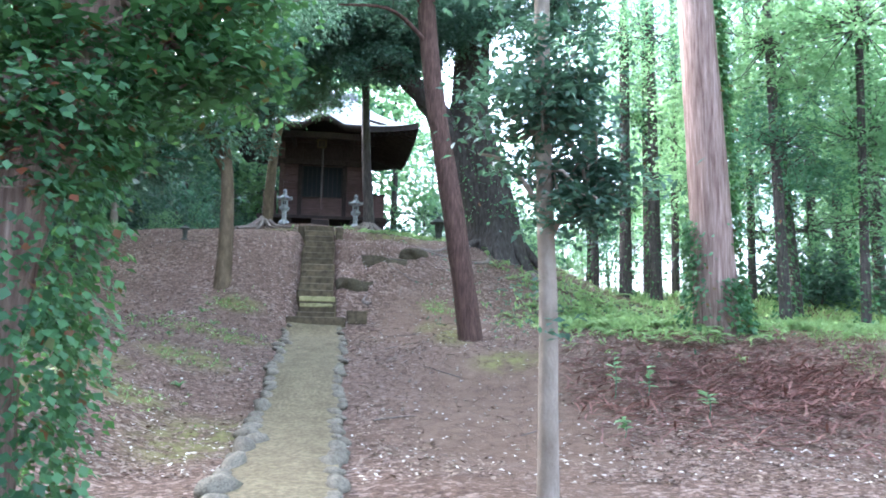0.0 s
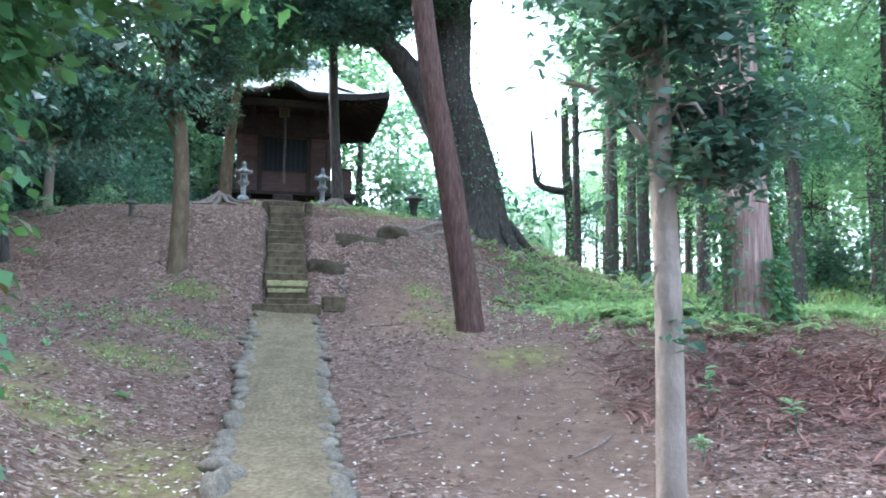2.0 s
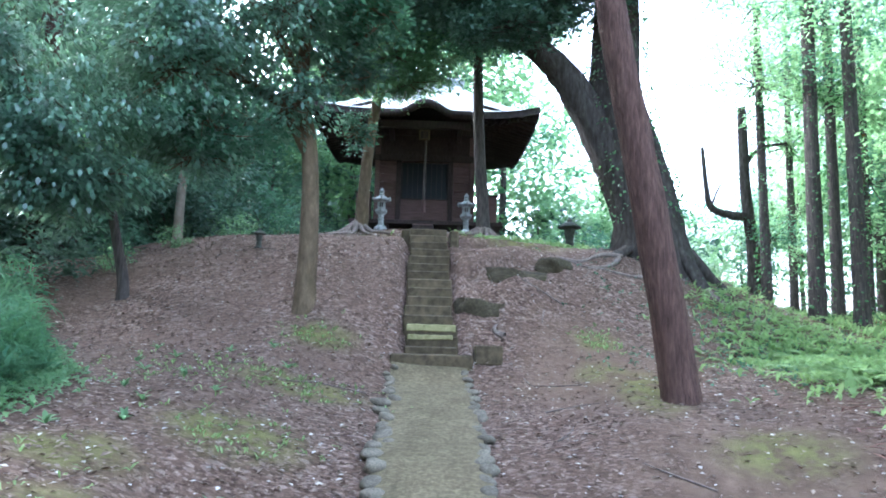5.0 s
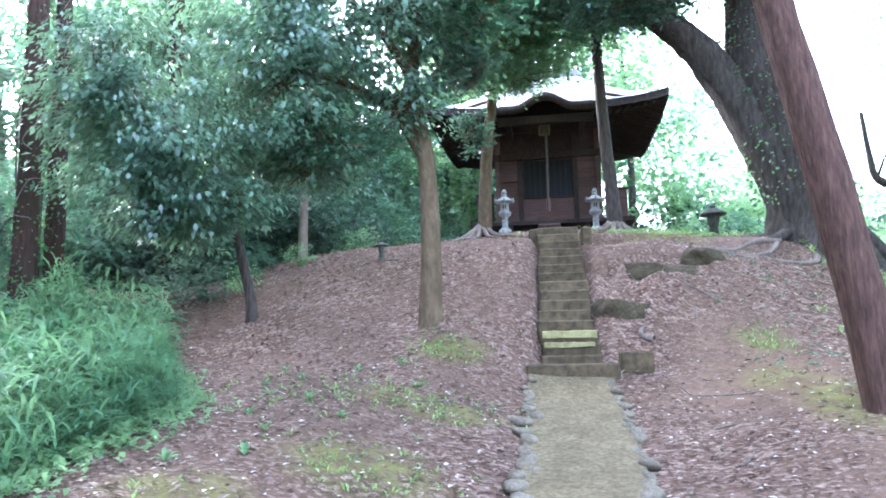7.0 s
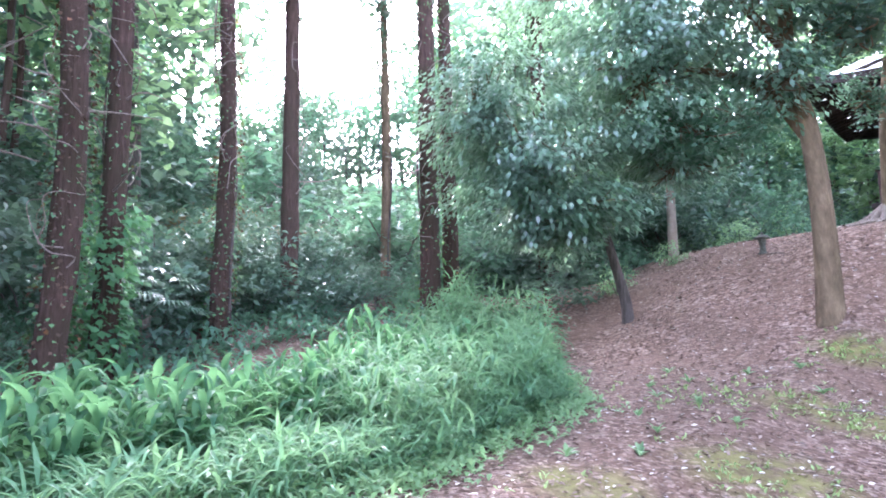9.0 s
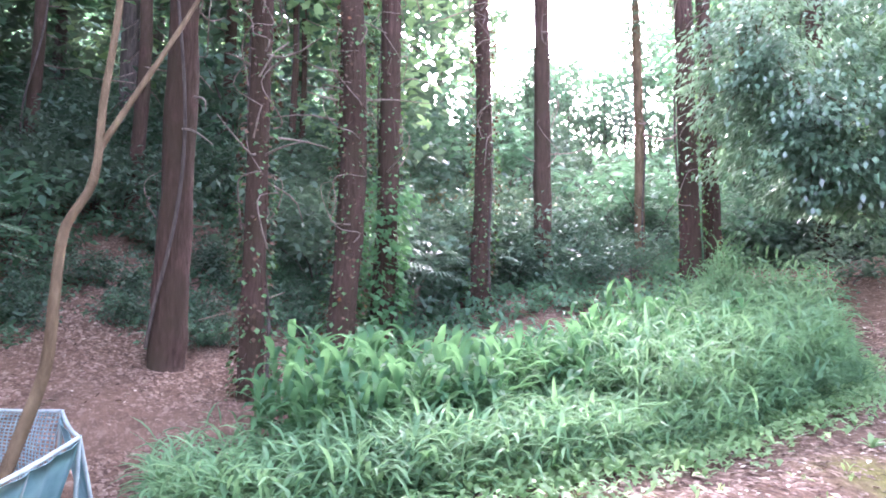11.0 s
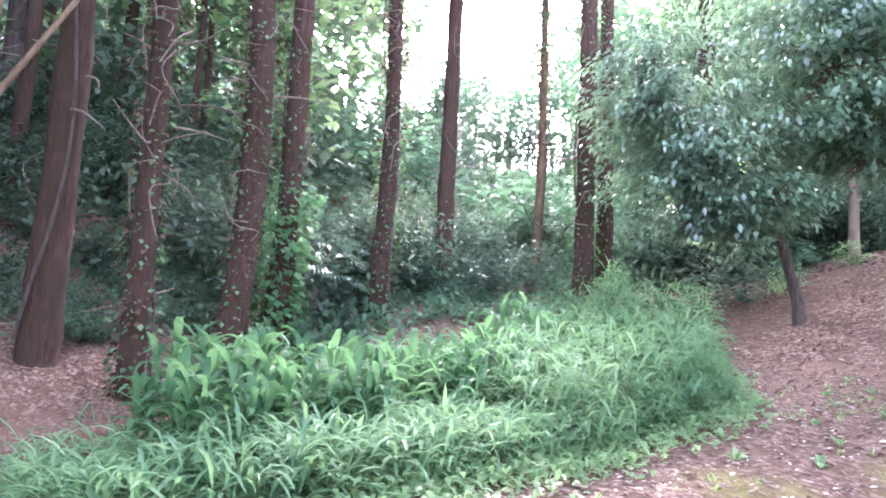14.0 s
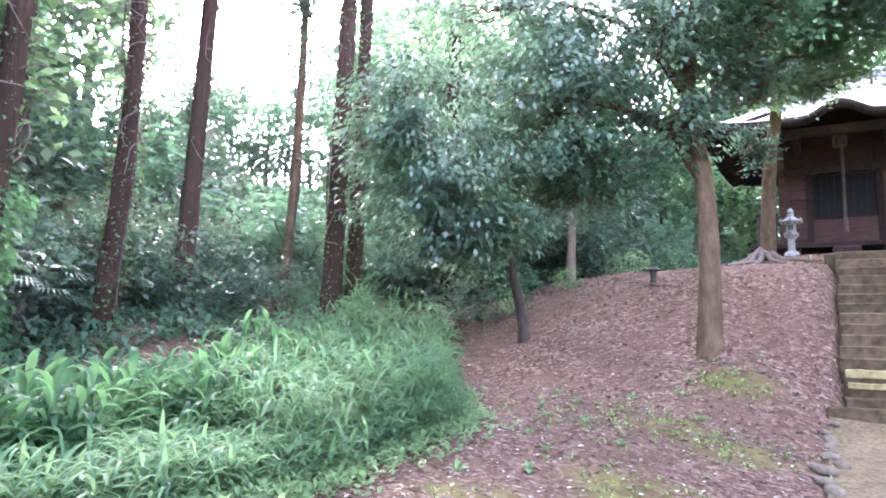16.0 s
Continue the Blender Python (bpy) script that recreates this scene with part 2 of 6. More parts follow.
def tube_np(points, radii, sides=10, rough=0.0, seed=0, flare=0.0):
    """Rings of vertices swept along points; returns vertices and quads."""
    rng = np.random.default_rng(seed)
    p = np.asarray(points, float)
    n = len(p)
    tang = np.gradient(p, axis=0)
    tang /= np.linalg.norm(tang, axis=1)[:, None] + 1e-9
    ref = np.array([1.0, 0.13, 0.07])
    a = np.cross(tang, ref)
    a /= np.linalg.norm(a, axis=1)[:, None]
    b = np.cross(tang, a)
    th = np.linspace(0, 2 * np.pi, sides, endpoint=False)
    lobes = 1 + rough * (np.sin(th * 3 + rng.uniform(0, 6)) * 0.5 + np.sin(th * 5 + rng.uniform(0, 6)) * 0.35)
    r = np.asarray(radii, float)[:, None] * lobes[None] * (1 + rough * 0.35 * rng.standard_normal((n, sides)))
    if flare:
        k = np.exp(-np.arange(n) / 1.3)[:, None]
        r = r * (1 + flare * k * (0.6 + 0.6 * np.maximum(0, np.sin(th * 5 + rng.uniform(0, 6)))[None]))
    v = p[:, None] + r[..., None] * (np.cos(th)[None, :, None] * a[:, None] + np.sin(th)[None, :, None] * b[:, None])
    i, j = np.meshgrid(np.arange(n - 1), np.arange(sides), indexing="ij")
    q = np.stack([i * sides + j, i * sides + (j + 1) % sides, (i + 1) * sides + (j + 1) % sides, (i + 1) * sides + j], -1).reshape(-1, 4)
    return v.reshape(-1, 3), q


def join_np(pieces):
    vs, qs, off = [], [], 0
    for v, q in pieces:
        vs.append(v)
        qs.append(q + off)
        off += len(v)
    return np.concatenate(vs), np.concatenate(qs)


def curve(points, n):
    """A smooth line of n points through a few."""
    p = np.asarray(points, float)
    s = np.linspace(0, len(p) - 1, n)
    i = np.clip(s.astype(int), 0, len(p) - 2)
    f = (s - i)[:, None]
    p0, p1, p2, p3 = p[np.maximum(i - 1, 0)], p[i], p[i + 1], p[np.minimum(i + 2, len(p) - 1)]
    return 0.5 * (2 * p1 + (p2 - p0) * f + (2 * p0 - 5 * p1 + 4 * p2 - p3) * f**2 + (3 * p1 - p0 - 3 * p2 + p3) * f**3)


def leaf_np(P, size, rng, aspect=0.5, droop=0.25, spread=0.35, heading=None, tilt=0.5):
    """Folded leaf blades, four corners each, at the points P."""
    n = len(P)
    az = rng.uniform(0, 2 * np.pi, n) if heading is None else heading + rng.normal(0, 0.5, n)
    el = -droop + rng.normal(0, spread, n)
    d = np.stack([np.cos(az) * np.cos(el), np.sin(az) * np.cos(el), np.sin(el)], -1)
    s = np.stack([-np.sin(az), np.cos(az), np.zeros(n)], -1) + tilt * rng.standard_normal((n, 3))
    s -= (s * d).sum(-1, keepdims=True) * d
    s /= np.linalg.norm(s, axis=1)[:, None]
    up = np.cross(d, s)
    L = (size * rng.uniform(0.6, 1.35, n))[:, None]
    w = L * aspect * 0.5
    fold = L * 0.10
    mid = P + d * L * 0.45
    v = np.stack([P, mid + s * w + up * fold, P + d * L, mid - s * w + up * fold], 1)
    q = np.arange(4 * n).reshape(n, 4)
    return v.reshape(-1, 3), q


def clumps(center, radii, count, leaves, spread, rng, flat=0.55, shell=0.5):
    """Leaf places in uneven clumps inside an ellipsoid."""
    d = rng.standard_normal((count, 3))
    d /= np.linalg.norm(d, axis=1)[:, None]
    r = rng.uniform(0, 1, count) ** shell
    c = np.asarray(center) + d * r[:, None] * np.asarray(radii)
    k = rng.uniform(0.5, 1.4, count)
    w = rng.multinomial(leaves, k / k.sum())
    idx = np.repeat(np.arange(count), w)
    off = rng.standard_normal((len(idx), 3)) * spread * k[idx][:, None]
    off[:, 2] *= flat
    return c[idx] + off, c


# ---- lie of the land ----
def ss(a, b, x):
    t = np.clip((np.asarray(x, float) - a) / (b - a), 0, 1)
    return t * t * (3 - 2 * t)


MOUND = np.array([-4.8, 25.2])
AXIS = np.array([-0.167, 0.986])
SIDE = np.array([0.986, 0.167])
FOOT = np.array([-2.66, 14.6])      # the stairs' foot
STAIR_Z0, STAIR_Z1, STAIR_RUN = 1.74, 4.20, 3.65


def along(x, y):
    dx, dy = np.asarray(x, float) - FOOT[0], np.asarray(y, float) - FOOT[1]
    return dx * AXIS[0] + dy * AXIS[1], dx * SIDE[0] + dy * SIDE[1]


def land(x, y):
    """The ground's height: a hollow in front, a bank on one hand, the shrine's mound behind, wooded hills round about."""
    x, y = np.asarray(x, float), np.asarray(y, float)
    g = 0.0 + 0.055 * np.clip(y, -20, 6.5) + 0.14 * (np.clip(y, 6.5, 14.5) - 6.5) * ss(6.0, 11, y) + 0.13 * (np.clip(y, 14.5, 26) - 14.5) - 0.06 * np.clip(y - 30, 0, 30)
    g = g + 0.28 * ss(0.6, 3.4, x) * ss(5.5, 9, y) * (1 - ss(12, 15, y)) - 0.02 * np.clip(x - 9, 0, 30)
    g = g + 0.22 * ss(-1.4, 0.2, x) * ss(9.5, 11.5, y) * (1 - ss(14, 17, y))
    left = 1.15 - 0.3 * ss(6.4, 4.6, y) * ss(-9, -7, x) + 0.14 * np.clip(y - 9, 0, 8) + 0.06 * np.clip(-x - 6.5, 0, 6) * ss(8, 14, y)
    g = g + (np.maximum(left, g) - g) * ss(-2.5, -4.9, x)
    g = g + 0.25 * np.clip(-x - 8.3, 0, 5) * ss(20, 15, y)
    g = g + 0.26 * np.clip(-x - 11.8, 0, 6) * ss(10, 7, y)
    r = np.hypot(x - MOUND[0], y - MOUND[1])
    t = 0.67 * ss(11.8, 6.9, r) + 0.33 * np.clip((6.5 - r) / 4.5, 0, 1)
    g = g + (5.0 - g) * t
    g = g + 0.36 * np.clip(-x - 13.5, 0, 15) * ss(75, 45, np.abs(y)) + 0.10 * np.clip(y - 40, 0, 60)
    far, bearing = np.hypot(x + 1.4, y - 5), np.degrees(np.arctan2(-(x + 1.4), y - 5))
    g = g + 0.26 * np.clip(far - 33, 0, 26) * ss(-3, 8, bearing) * ss(150, 120, bearing) * (1 - 0.7 * ss(40, 46, bearing) * ss(66, 60, bearing))
    return g


def path_shift(a):
    return 0.014 * np.clip(a, -12, 0)


def path_half(a):
    return 0.55 + 0.009 * np.clip(a, -9, 0)


GRID = []


def gz(x, y):
    """The height of the finished ground."""
    xs, ys, Z = GRID
    x, y = np.asarray(x, float), np.asarray(y, float)
    i = np.clip(np.searchsorted(xs, x) - 1, 0, len(xs) - 2)
    j = np.clip(np.searchsorted(ys, y) - 1, 0, len(ys) - 2)
    u, v = (x - xs[i]) / (xs[i + 1] - xs[i]), (y - ys[j]) / (ys[j + 1] - ys[j])
    return (Z[i, j] * (1 - u) + Z[i + 1, j] * u) * (1 - v) + (Z[i, j + 1] * (1 - u) + Z[i + 1, j + 1] * u) * v


def trodden_ground(x, y):
    """Where the litter is worn away: beside the path, and along the flight."""
    side = ss(1.25, 0.45, np.hypot((x - 0.75) / 1.5, (y - 8.9) / 3.2))
    slope = 0.7 * ss(1.25, 0.5, np.hypot((x + 0.4) / 1.1, (y - 14.6) / 2.2))
    return np.maximum(side, slope)


def build_ground():
    xs = np.concatenate([np.linspace(-400, -60, 8), np.linspace(-50, -10, 36), np.arange(-9.6, 8, 0.14), np.linspace(8.5, 50, 44), np.linspace(60, 400, 8)])
    ys = np.concatenate([np.linspace(-400, -60, 8), np.linspace(-50, 2, 36), np.arange(2.4, 24, 0.14), np.linspace(24.6, 60, 44), np.linspace(75, 400, 8)])
    X, Y = np.meshgrid(xs, ys, indexing="ij")
    Z = land(X, Y)
    a, s = along(X, Y)
    near = (np.abs(X) < 12) & (Y > 1) & (Y < 26)
    rough = np.zeros_like(Z)
    for i in np.ndindex(Z.shape):
        if near[i]:
            p = Vector((X[i], Y[i], 0))
            rough[i] = 0.05 * noise.noise(p * 0.9) + 0.03 * noise.noise(p * 2.6) + 0.018 * noise.noise(p * 6)
    lane = ss(0.85, 0.5, np.abs(s)) * ss(1.0, -0.2, a)
    Z = Z + rough * (1 - 0.85 * lane) - 0.03 * lane
    stair = STAIR_Z0 + (STAIR_Z1 - STAIR_Z0) * np.clip(a / STAIR_RUN, 0, 1) - 0.2
    instair = ss(0.52, 0.36, np.abs(s)) * ss(-0.3, 0.0, a) * ss(STAIR_RUN + 0.6, STAIR_RUN + 0.2, a)
    Z = Z + (np.minimum(stair, Z) - Z) * instair
    ledge = ss(0.40, 0.75, s) * ss(3.2, 1.2, s) * ss(1.2, 2.0, a) * ss(6.0, 4.5, a)
    Z = Z + ledge * 0.16 * np.sign(np.sin(a * 5 + 1.5 * np.sin(s * 2.3))) * 0.6
    GRID.extend((xs, ys, Z))
    n, k = X.shape
    i, j = np.meshgrid(np.arange(n - 1), np.arange(k - 1), indexing="ij")
    q = np.stack([i * k + j, (i + 1) * k + j, (i + 1) * k + j + 1, i * k + j + 1], -1).reshape(-1, 4)
    me = mesh_np("ground", np.stack([X, Y, Z], -1).reshape(-1, 3), q, GROUND, True)
    spots = ((-3.9, 12.4, 0.9, 0.45), (-3.8, 10.4, 0.7, 0.6), (-4.25, 14.35, 0.6, 0.4), (-0.2, 14.3, 0.4, 0.7), (-0.15, 15.7, 0.4, 0.35), (-3.8, 8.3, 0.7, 0.5), (-1.8, 19.5, 1.5, 1.2),
             (1.0, 10.8, 0.6, 0.5), (-4.6, 9.2, 0.6, 0.4), (4.5, 15.5, 2.6, 2.2), (7, 13, 2.5, 2.0), (11, 22, 7.0, 7.0), (-2.5, 7.5, 0.7, 1.1), (-3.6, 19.8, 2.5, 1.0), (-0.6, 21.4, 2.2, 1.3), (0.2, 12.9, 0.4, 1.2), (-4.6, 7.0, 0.8, 0.5))
    moss = np.zeros_like(Z)
    for x, y, rx, ry in spots:
        moss = np.maximum(moss, ss(1.25, 0.35, np.hypot((X - x) / rx, (Y - y) / ry)))
    moss = np.maximum(moss, np.maximum(0.9 * ss(-16, -21, X), 0.9 * ss(32, 37, np.hypot(X + 1.4, Y - 5))))
    at = me.attributes.new("moss", "FLOAT", "POINT")
    at.data.foreach_set("value", moss.ravel().astype(np.float32))
    at = me.attributes.new("bare", "FLOAT", "POINT")
    at.data.foreach_set("value", trodden_ground(X, Y).ravel().astype(np.float32))
    return tagged(part("ground", me), "brown forest floor of leaf litter and moss", "ground", kind="structure")


ground = build_ground()


def build_path():
    a = np.linspace(-14.5, -0.2, 120)
    w = np.linspace(-1, 1, 9)
    A, W = np.meshgrid(a, w, indexing="ij")
    S = W * path_half(A) + path_shift(A)
    X, Y = FOOT[0] + AXIS[0] * A + SIDE[0] * S, FOOT[1] + AXIS[1] * A + SIDE[1] * S
    Z = land(X, Y) + 0.012 + 0.02 * (1 - W**2)
    n, k = A.shape
    i, j = np.meshgrid(np.arange(n - 1), np.arange(k - 1), indexing="ij")
    q = np.stack([i * k + j, i * k + j + 1, (i + 1) * k + j + 1, (i + 1) * k + j], -1).reshape(-1, 4)
    return tagged(part("path", mesh_np("path", np.stack([X, Y, Z], -1).reshape(-1, 3), q, PATH, True)), "narrow trodden gravel path edged with stones", "path", kind="structure")


path = build_path()


# ---- trees ----
def tree(name, label, x, y, stem, r0, r1, skin, limbs=(), crowns=(), sides=14, rough=0.08, flare=0.5, seed=1, sink=0.15, group="", category="tree", z=None, rings=22):
    """stem: (dx, dy, height) places; limbs: (places, r0, r1); crowns: (middle, radii, clumps, leaves, spread, leaf size, aspect, material)."""
    rng = np.random.default_rng(seed)
    gz = float(land(x, y)) if z is None else z
    t = thing(name, label, category, pose(x, y, gz), group)
    line = curve([(0, 0, -sink), *stem], rings)
    f = np.linspace(0, 1, rings)
    v, q = tube_np(line, r0 + (r1 - r0) * f**0.8, sides, rough, seed, flare)
    part("trunk", mesh_np("trunk", v, q, skin, True), t)
    for places, a, b in limbs:
        k = max(8, 4 * len(places))
        lv, lq = tube_np(curve(places, k), np.linspace(a, b, k), 8, rough, seed + 3)
        part("limb", mesh_np("limb", lv, lq, skin, True), t)
    for mid, radii, count, leaves, spread, size, aspect, material in crowns:
        P, c = clumps(mid, radii, count, leaves, spread, rng)
        if material is LEAF_GLOSS:      # hanging leaves that turn their faces outwards
            lv, lq = leaf_np(P, size, rng, aspect, 0.75, 0.35, np.arctan2(P[:, 1] - mid[1], P[:, 0] - mid[0]), 0.35)
        else:
            lv, lq = leaf_np(P, size, rng, aspect)
        part("crown", mesh_np("crown", lv, lq, material), t)
        twigs = []
        hub = np.asarray(mid) - np.array([0, 0, radii[2] * 0.1])
        for e in c[:: max(1, len(c) // 26)]:
            m2 = (hub + e) / 2 + rng.normal(0, 0.15, 3)
            twigs.append(tube_np(curve([hub, m2, e], 6), np.linspace(0.018, 0.004, 6), 5, 0, seed))
        tv, tq = join_np(twigs)
        tagged(part("branchwork", mesh_np("branchwork", tv, tq, skin, True), t), kind="stuff")
    return t


def clad(t, line, radius, count, size, material, seed, name="ivy", depth=0.12, aspect=0.8):
    """Ivy leaves round a stem, from places (dx, dy, dz) relative to the thing."""
    rng = np.random.default_rng(seed)
    c = curve(line, 40)
    i = rng.integers(0, 40, count)
    az = rng.uniform(0, 2 * np.pi, count)
    rad = np.interp(i, [0, 39], radius) + np.minimum(np.abs(rng.normal(0, depth, count)), 2 * depth)
    P = c[i] + np.stack([np.cos(az) * rad, np.sin(az) * rad, rng.uniform(-0.15, 0.15, count)], -1)
    v, q = leaf_np(P, size, rng, aspect, 0.7, 0.3, az)
    return part(name, mesh_np(name, v, q, material), t, "withered brown ivy leaves on the bark" if name == "dead_ivy" else "climbing ivy with small dark green leaves")


# leaning red-barked tree beside the path
tree("leaning_tree", "slender leaning tree with red-brown bark beside the path", 0.47, 12.5,
     [(-0.02, 0, 0.3), (-0.35, 0.02, 2.4), (-0.72, 0.04, 4.6), (-0.95, 0.1, 7.0), (-1.1, 0.2, 10.5)], 0.235, 0.15, BARK_RED, flare=0.25, seed=4,
     limbs=[([(-0.8, 0, 5.4), (-1.5, -0.4, 5.9), (-2.4, -0.8, 5.8)], 0.05, 0.015), ([(-0.9, 0, 6.3), (0.1, -0.5, 6.9), (0.9, -1.0, 6.9)], 0.05, 0.015)],
     crowns=[((-1.6, -0.3, 7.2), (2.3, 1.8, 1.2), 60, 9000, 0.28, 0.11, 0.45, LEAF_DARK)])

# the great tree that arches over the mound
big = tree("great_tree", "huge old dark-barked tree arching towards the shrine", 1.5, 20.6,
     [(0.0, 0, 0.2), (-0.12, 0, 1.2), (-0.45, 0, 2.6), (-0.75, 0, 3.8), (-0.75, 0.1, 5.4), (-0.65, 0.2, 8.0), (-0.6, 0.3, 11)], 0.92, 0.42, BARK_BIG, sides=22, rough=0.10, flare=0.9, seed=7, sink=0.9,
     limbs=[([(0.05, 0.05, 0.0), (-0.25, 0.02, 0.95), (-0.62, 0, 1.85), (-1.0, -0.02, 2.7), (-1.55, -0.08, 3.7), (-2.05, -0.15, 4.45), (-3.0, -0.3, 5.35), (-4.1, -0.6, 6.1), (-5.6, -1.0, 6.8)], 0.74, 0.14),
            ([(-2.7, -0.25, 5.1), (-3.1, -0.6, 6.8), (-3.3, -0.9, 8.4)], 0.22, 0.06), ([(-0.7, 0, 6), (0.5, -0.5, 7.4), (2.0, -1.0, 8.2)], 0.22, 0.05),
            ([(-4.0, -0.6, 6.3), (-4.8, -1.6, 6.2), (-5.6, -2.6, 5.9)], 0.12, 0.03)],
     crowns=[((-3.1, -1.7, 5.0), (1.4, 0.8, 0.55), 36, 2600, 0.2, 0.14, 0.45, LEAF_DARK), ((-5.5, 1.5, 6.3), (2.6, 1.0, 0.8), 60, 5200, 0.24, 0.14, 0.5, LEAF_MID), ((-3.6, 2.6, 6.6), (1.8, 0.9, 0.8), 40, 3000, 0.22, 0.14, 0.5, LEAF_LIGHT), ((-4.2, -1.2, 7.0), (3.4, 2.4, 1.5), 120, 19000, 0.34, 0.14, 0.45, LEAF_DARK),
             ((-0.5, -0.5, 9.2), (3.4, 3.0, 2.2), 90, 15000, 0.4, 0.14, 0.45, LEAF_DARK),
             ((-2.2, -1.6, 6.2), (2.2, 1.4, 0.8), 60, 10000, 0.28, 0.125, 0.45, LEAF_DARK), ((-3.0, -0.7, 5.7), (1.5, 0.9, 0.6), 44, 4600, 0.2, 0.14, 0.45, LEAF_DARK), ((-4.9, -1.2, 6.0), (1.7, 1.0, 0.7), 50, 5200, 0.22, 0.14, 0.45, LEAF_DARK), ((-6.4, -1.8, 6.1), (1.5, 1.0, 0.7), 40, 4000, 0.22, 0.14, 0.45, LEAF_MID), ((-3.8, 0.3, 6.3), (1.2, 0.7, 0.6), 30, 2400, 0.2, 0.13, 0.45, LEAF_DARK), ((1.5, -1.0, 7.2), (1.6, 1.0, 0.7), 40, 2800, 0.24, 0.13, 0.45, LEAF_DARK), ((-2.6, -0.3, 6.2), (1.6, 0.9, 0.8), 50, 4600, 0.22, 0.13, 0.45, LEAF_DARK), ((-5.0, 1.4, 7.8), (2.2, 1.0, 0.8), 50, 3600, 0.26, 0.14, 0.45, LEAF_MID), ((1.8, -0.8, 6.6), (1.7, 1.2, 0.9), 36, 2600, 0.24, 0.13, 0.45, LEAF_DARK), ((-0.3, -1.2, 6.6), (2.0, 1.0, 0.8), 40, 4200, 0.28, 0.125, 0.45, LEAF_DARK)])
for k in range(9):
    a = k * 0.72 + 0.3
    rr = 1.0 + 0.5 * (k % 3)
    pts = [(math.cos(a) * 0.8, math.sin(a) * 0.8, 0.15)]
    for f in (0.4, 0.75, 1.0):
        px, py = 1.5 + math.cos(a + 0.2 * f) * (0.8 + rr * f), 20.6 + math.sin(a + 0.2 * f) * (0.8 + rr * f)
        pts.append((px - 1.5, py - 20.6, float(land(px, py)) - big.matrix_basis.translation.z - 0.02 - 0.08 * f))
    v, q = tube_np(curve(pts, 10), np.linspace(0.13, 0.03, 10), 8, 0.2, k)
    part("root", mesh_np("root", v, q, BARK_BIG, True), big)
clad(big, [(-0.1, 0, 0.9), (-0.4, 0, 2.4), (-0.72, 0, 4.2), (-0.7, 0.1, 6)], (0.92, 0.55), 1500, 0.085, LEAF_IVY, 21, depth=0.05)

# pale trunk close to the path, leafy above head height
pale = tree("pale_trunk_tree", "young tree with smooth pale trunk and dark leaves above", 0.80, 5.36,
     [(0, 0, 0.6), (0.0, 0, 1.5), (-0.03, 0, 2.4), (-0.05, 0.02, 4.2), (-0.02, 0.05, 7)], 0.086, 0.055, BARK_PALE, flare=0.15, rough=0.03, seed=11,
     limbs=[([(0, 0, 2.0), (0.22, -0.05, 2.35), (0.5, -0.1, 2.5)], 0.03, 0.008), ([(-0.02, 0, 2.2), (-0.3, 0.05, 2.6), (-0.55, 0.1, 2.7)], 0.03, 0.008)],
     crowns=[((-0.02, 0, 3.0), (0.60, 0.5, 0.85), 60, 4800, 0.13, 0.085, 0.48, LEAF_DARK), ((0.28, -0.05, 2.35), (0.42, 0.35, 0.30), 24, 1300, 0.10, 0.085, 0.48, LEAF_DARK), ((0.1, 0.1, 5.0), (1.3, 1.2, 1.0), 40, 3200, 0.2, 0.10, 0.48, LEAF_DARK)])
rng = np.random.default_rng(31)
for c, n in (((0.06, -0.1, 1.35), 26), ((-0.16, 0.02, 1.62), 22), ((0.3, -0.05, 2.15), 60)):
    v, q = leaf_np(np.asarray(c) + rng.normal(0, 0.08, (n, 3)), 0.09, rng, 0.5)
    tagged(part("sprig", mesh_np("sprig", v, q, LEAF_DARK), pale), kind="stuff")

# thick cedar with ivy
ced = tree("cedar_tree", "thick cedar with fibrous pale bark and ivy round it", 4.66, 12.0,
     [(0.0, 0, 0.3), (-0.05, 0, 2), (-0.16, 0, 4.5), (-0.3, 0, 8), (-0.4, 0, 14)], 0.40, 0.27, BARK_CEDAR, sides=18, rough=0.07, flare=0.4, seed=13,
     crowns=[((0.4, 0.6, 7.8), (1.6, 1.4, 2.2), 50, 6000, 0.25, 0.10, 0.5, LEAF_MID)])
rng = np.random.default_rng(5)
for nm, az0, n, zz in (("ivy", 0.1, 2600, (0, 9)), ("ivy", 3.3, 700, (0, 1.9)), ("ivy", -1.0, 500, (0, 0.9))):
    z0 = rng.uniform(*zz, n)
    az = az0 + rng.normal(0, 0.42, n)
    rad = np.interp(z0, [0, 1, 14], [0.52, 0.40, 0.28]) + np.abs(rng.normal(0, 0.06, n))
    cx = np.interp(z0, [0.3, 2, 4.5, 8, 14], [0, -0.05, -0.16, -0.3, -0.4])
    v, q = leaf_np(np.stack([cx + np.cos(az) * rad, np.sin(az) * rad, z0], -1), 0.085, rng, 0.8, 0.7, 0.3, az)
    part(nm, mesh_np(nm, v, q, LEAF_IVY), ced, "climbing ivy with small dark green leaves")

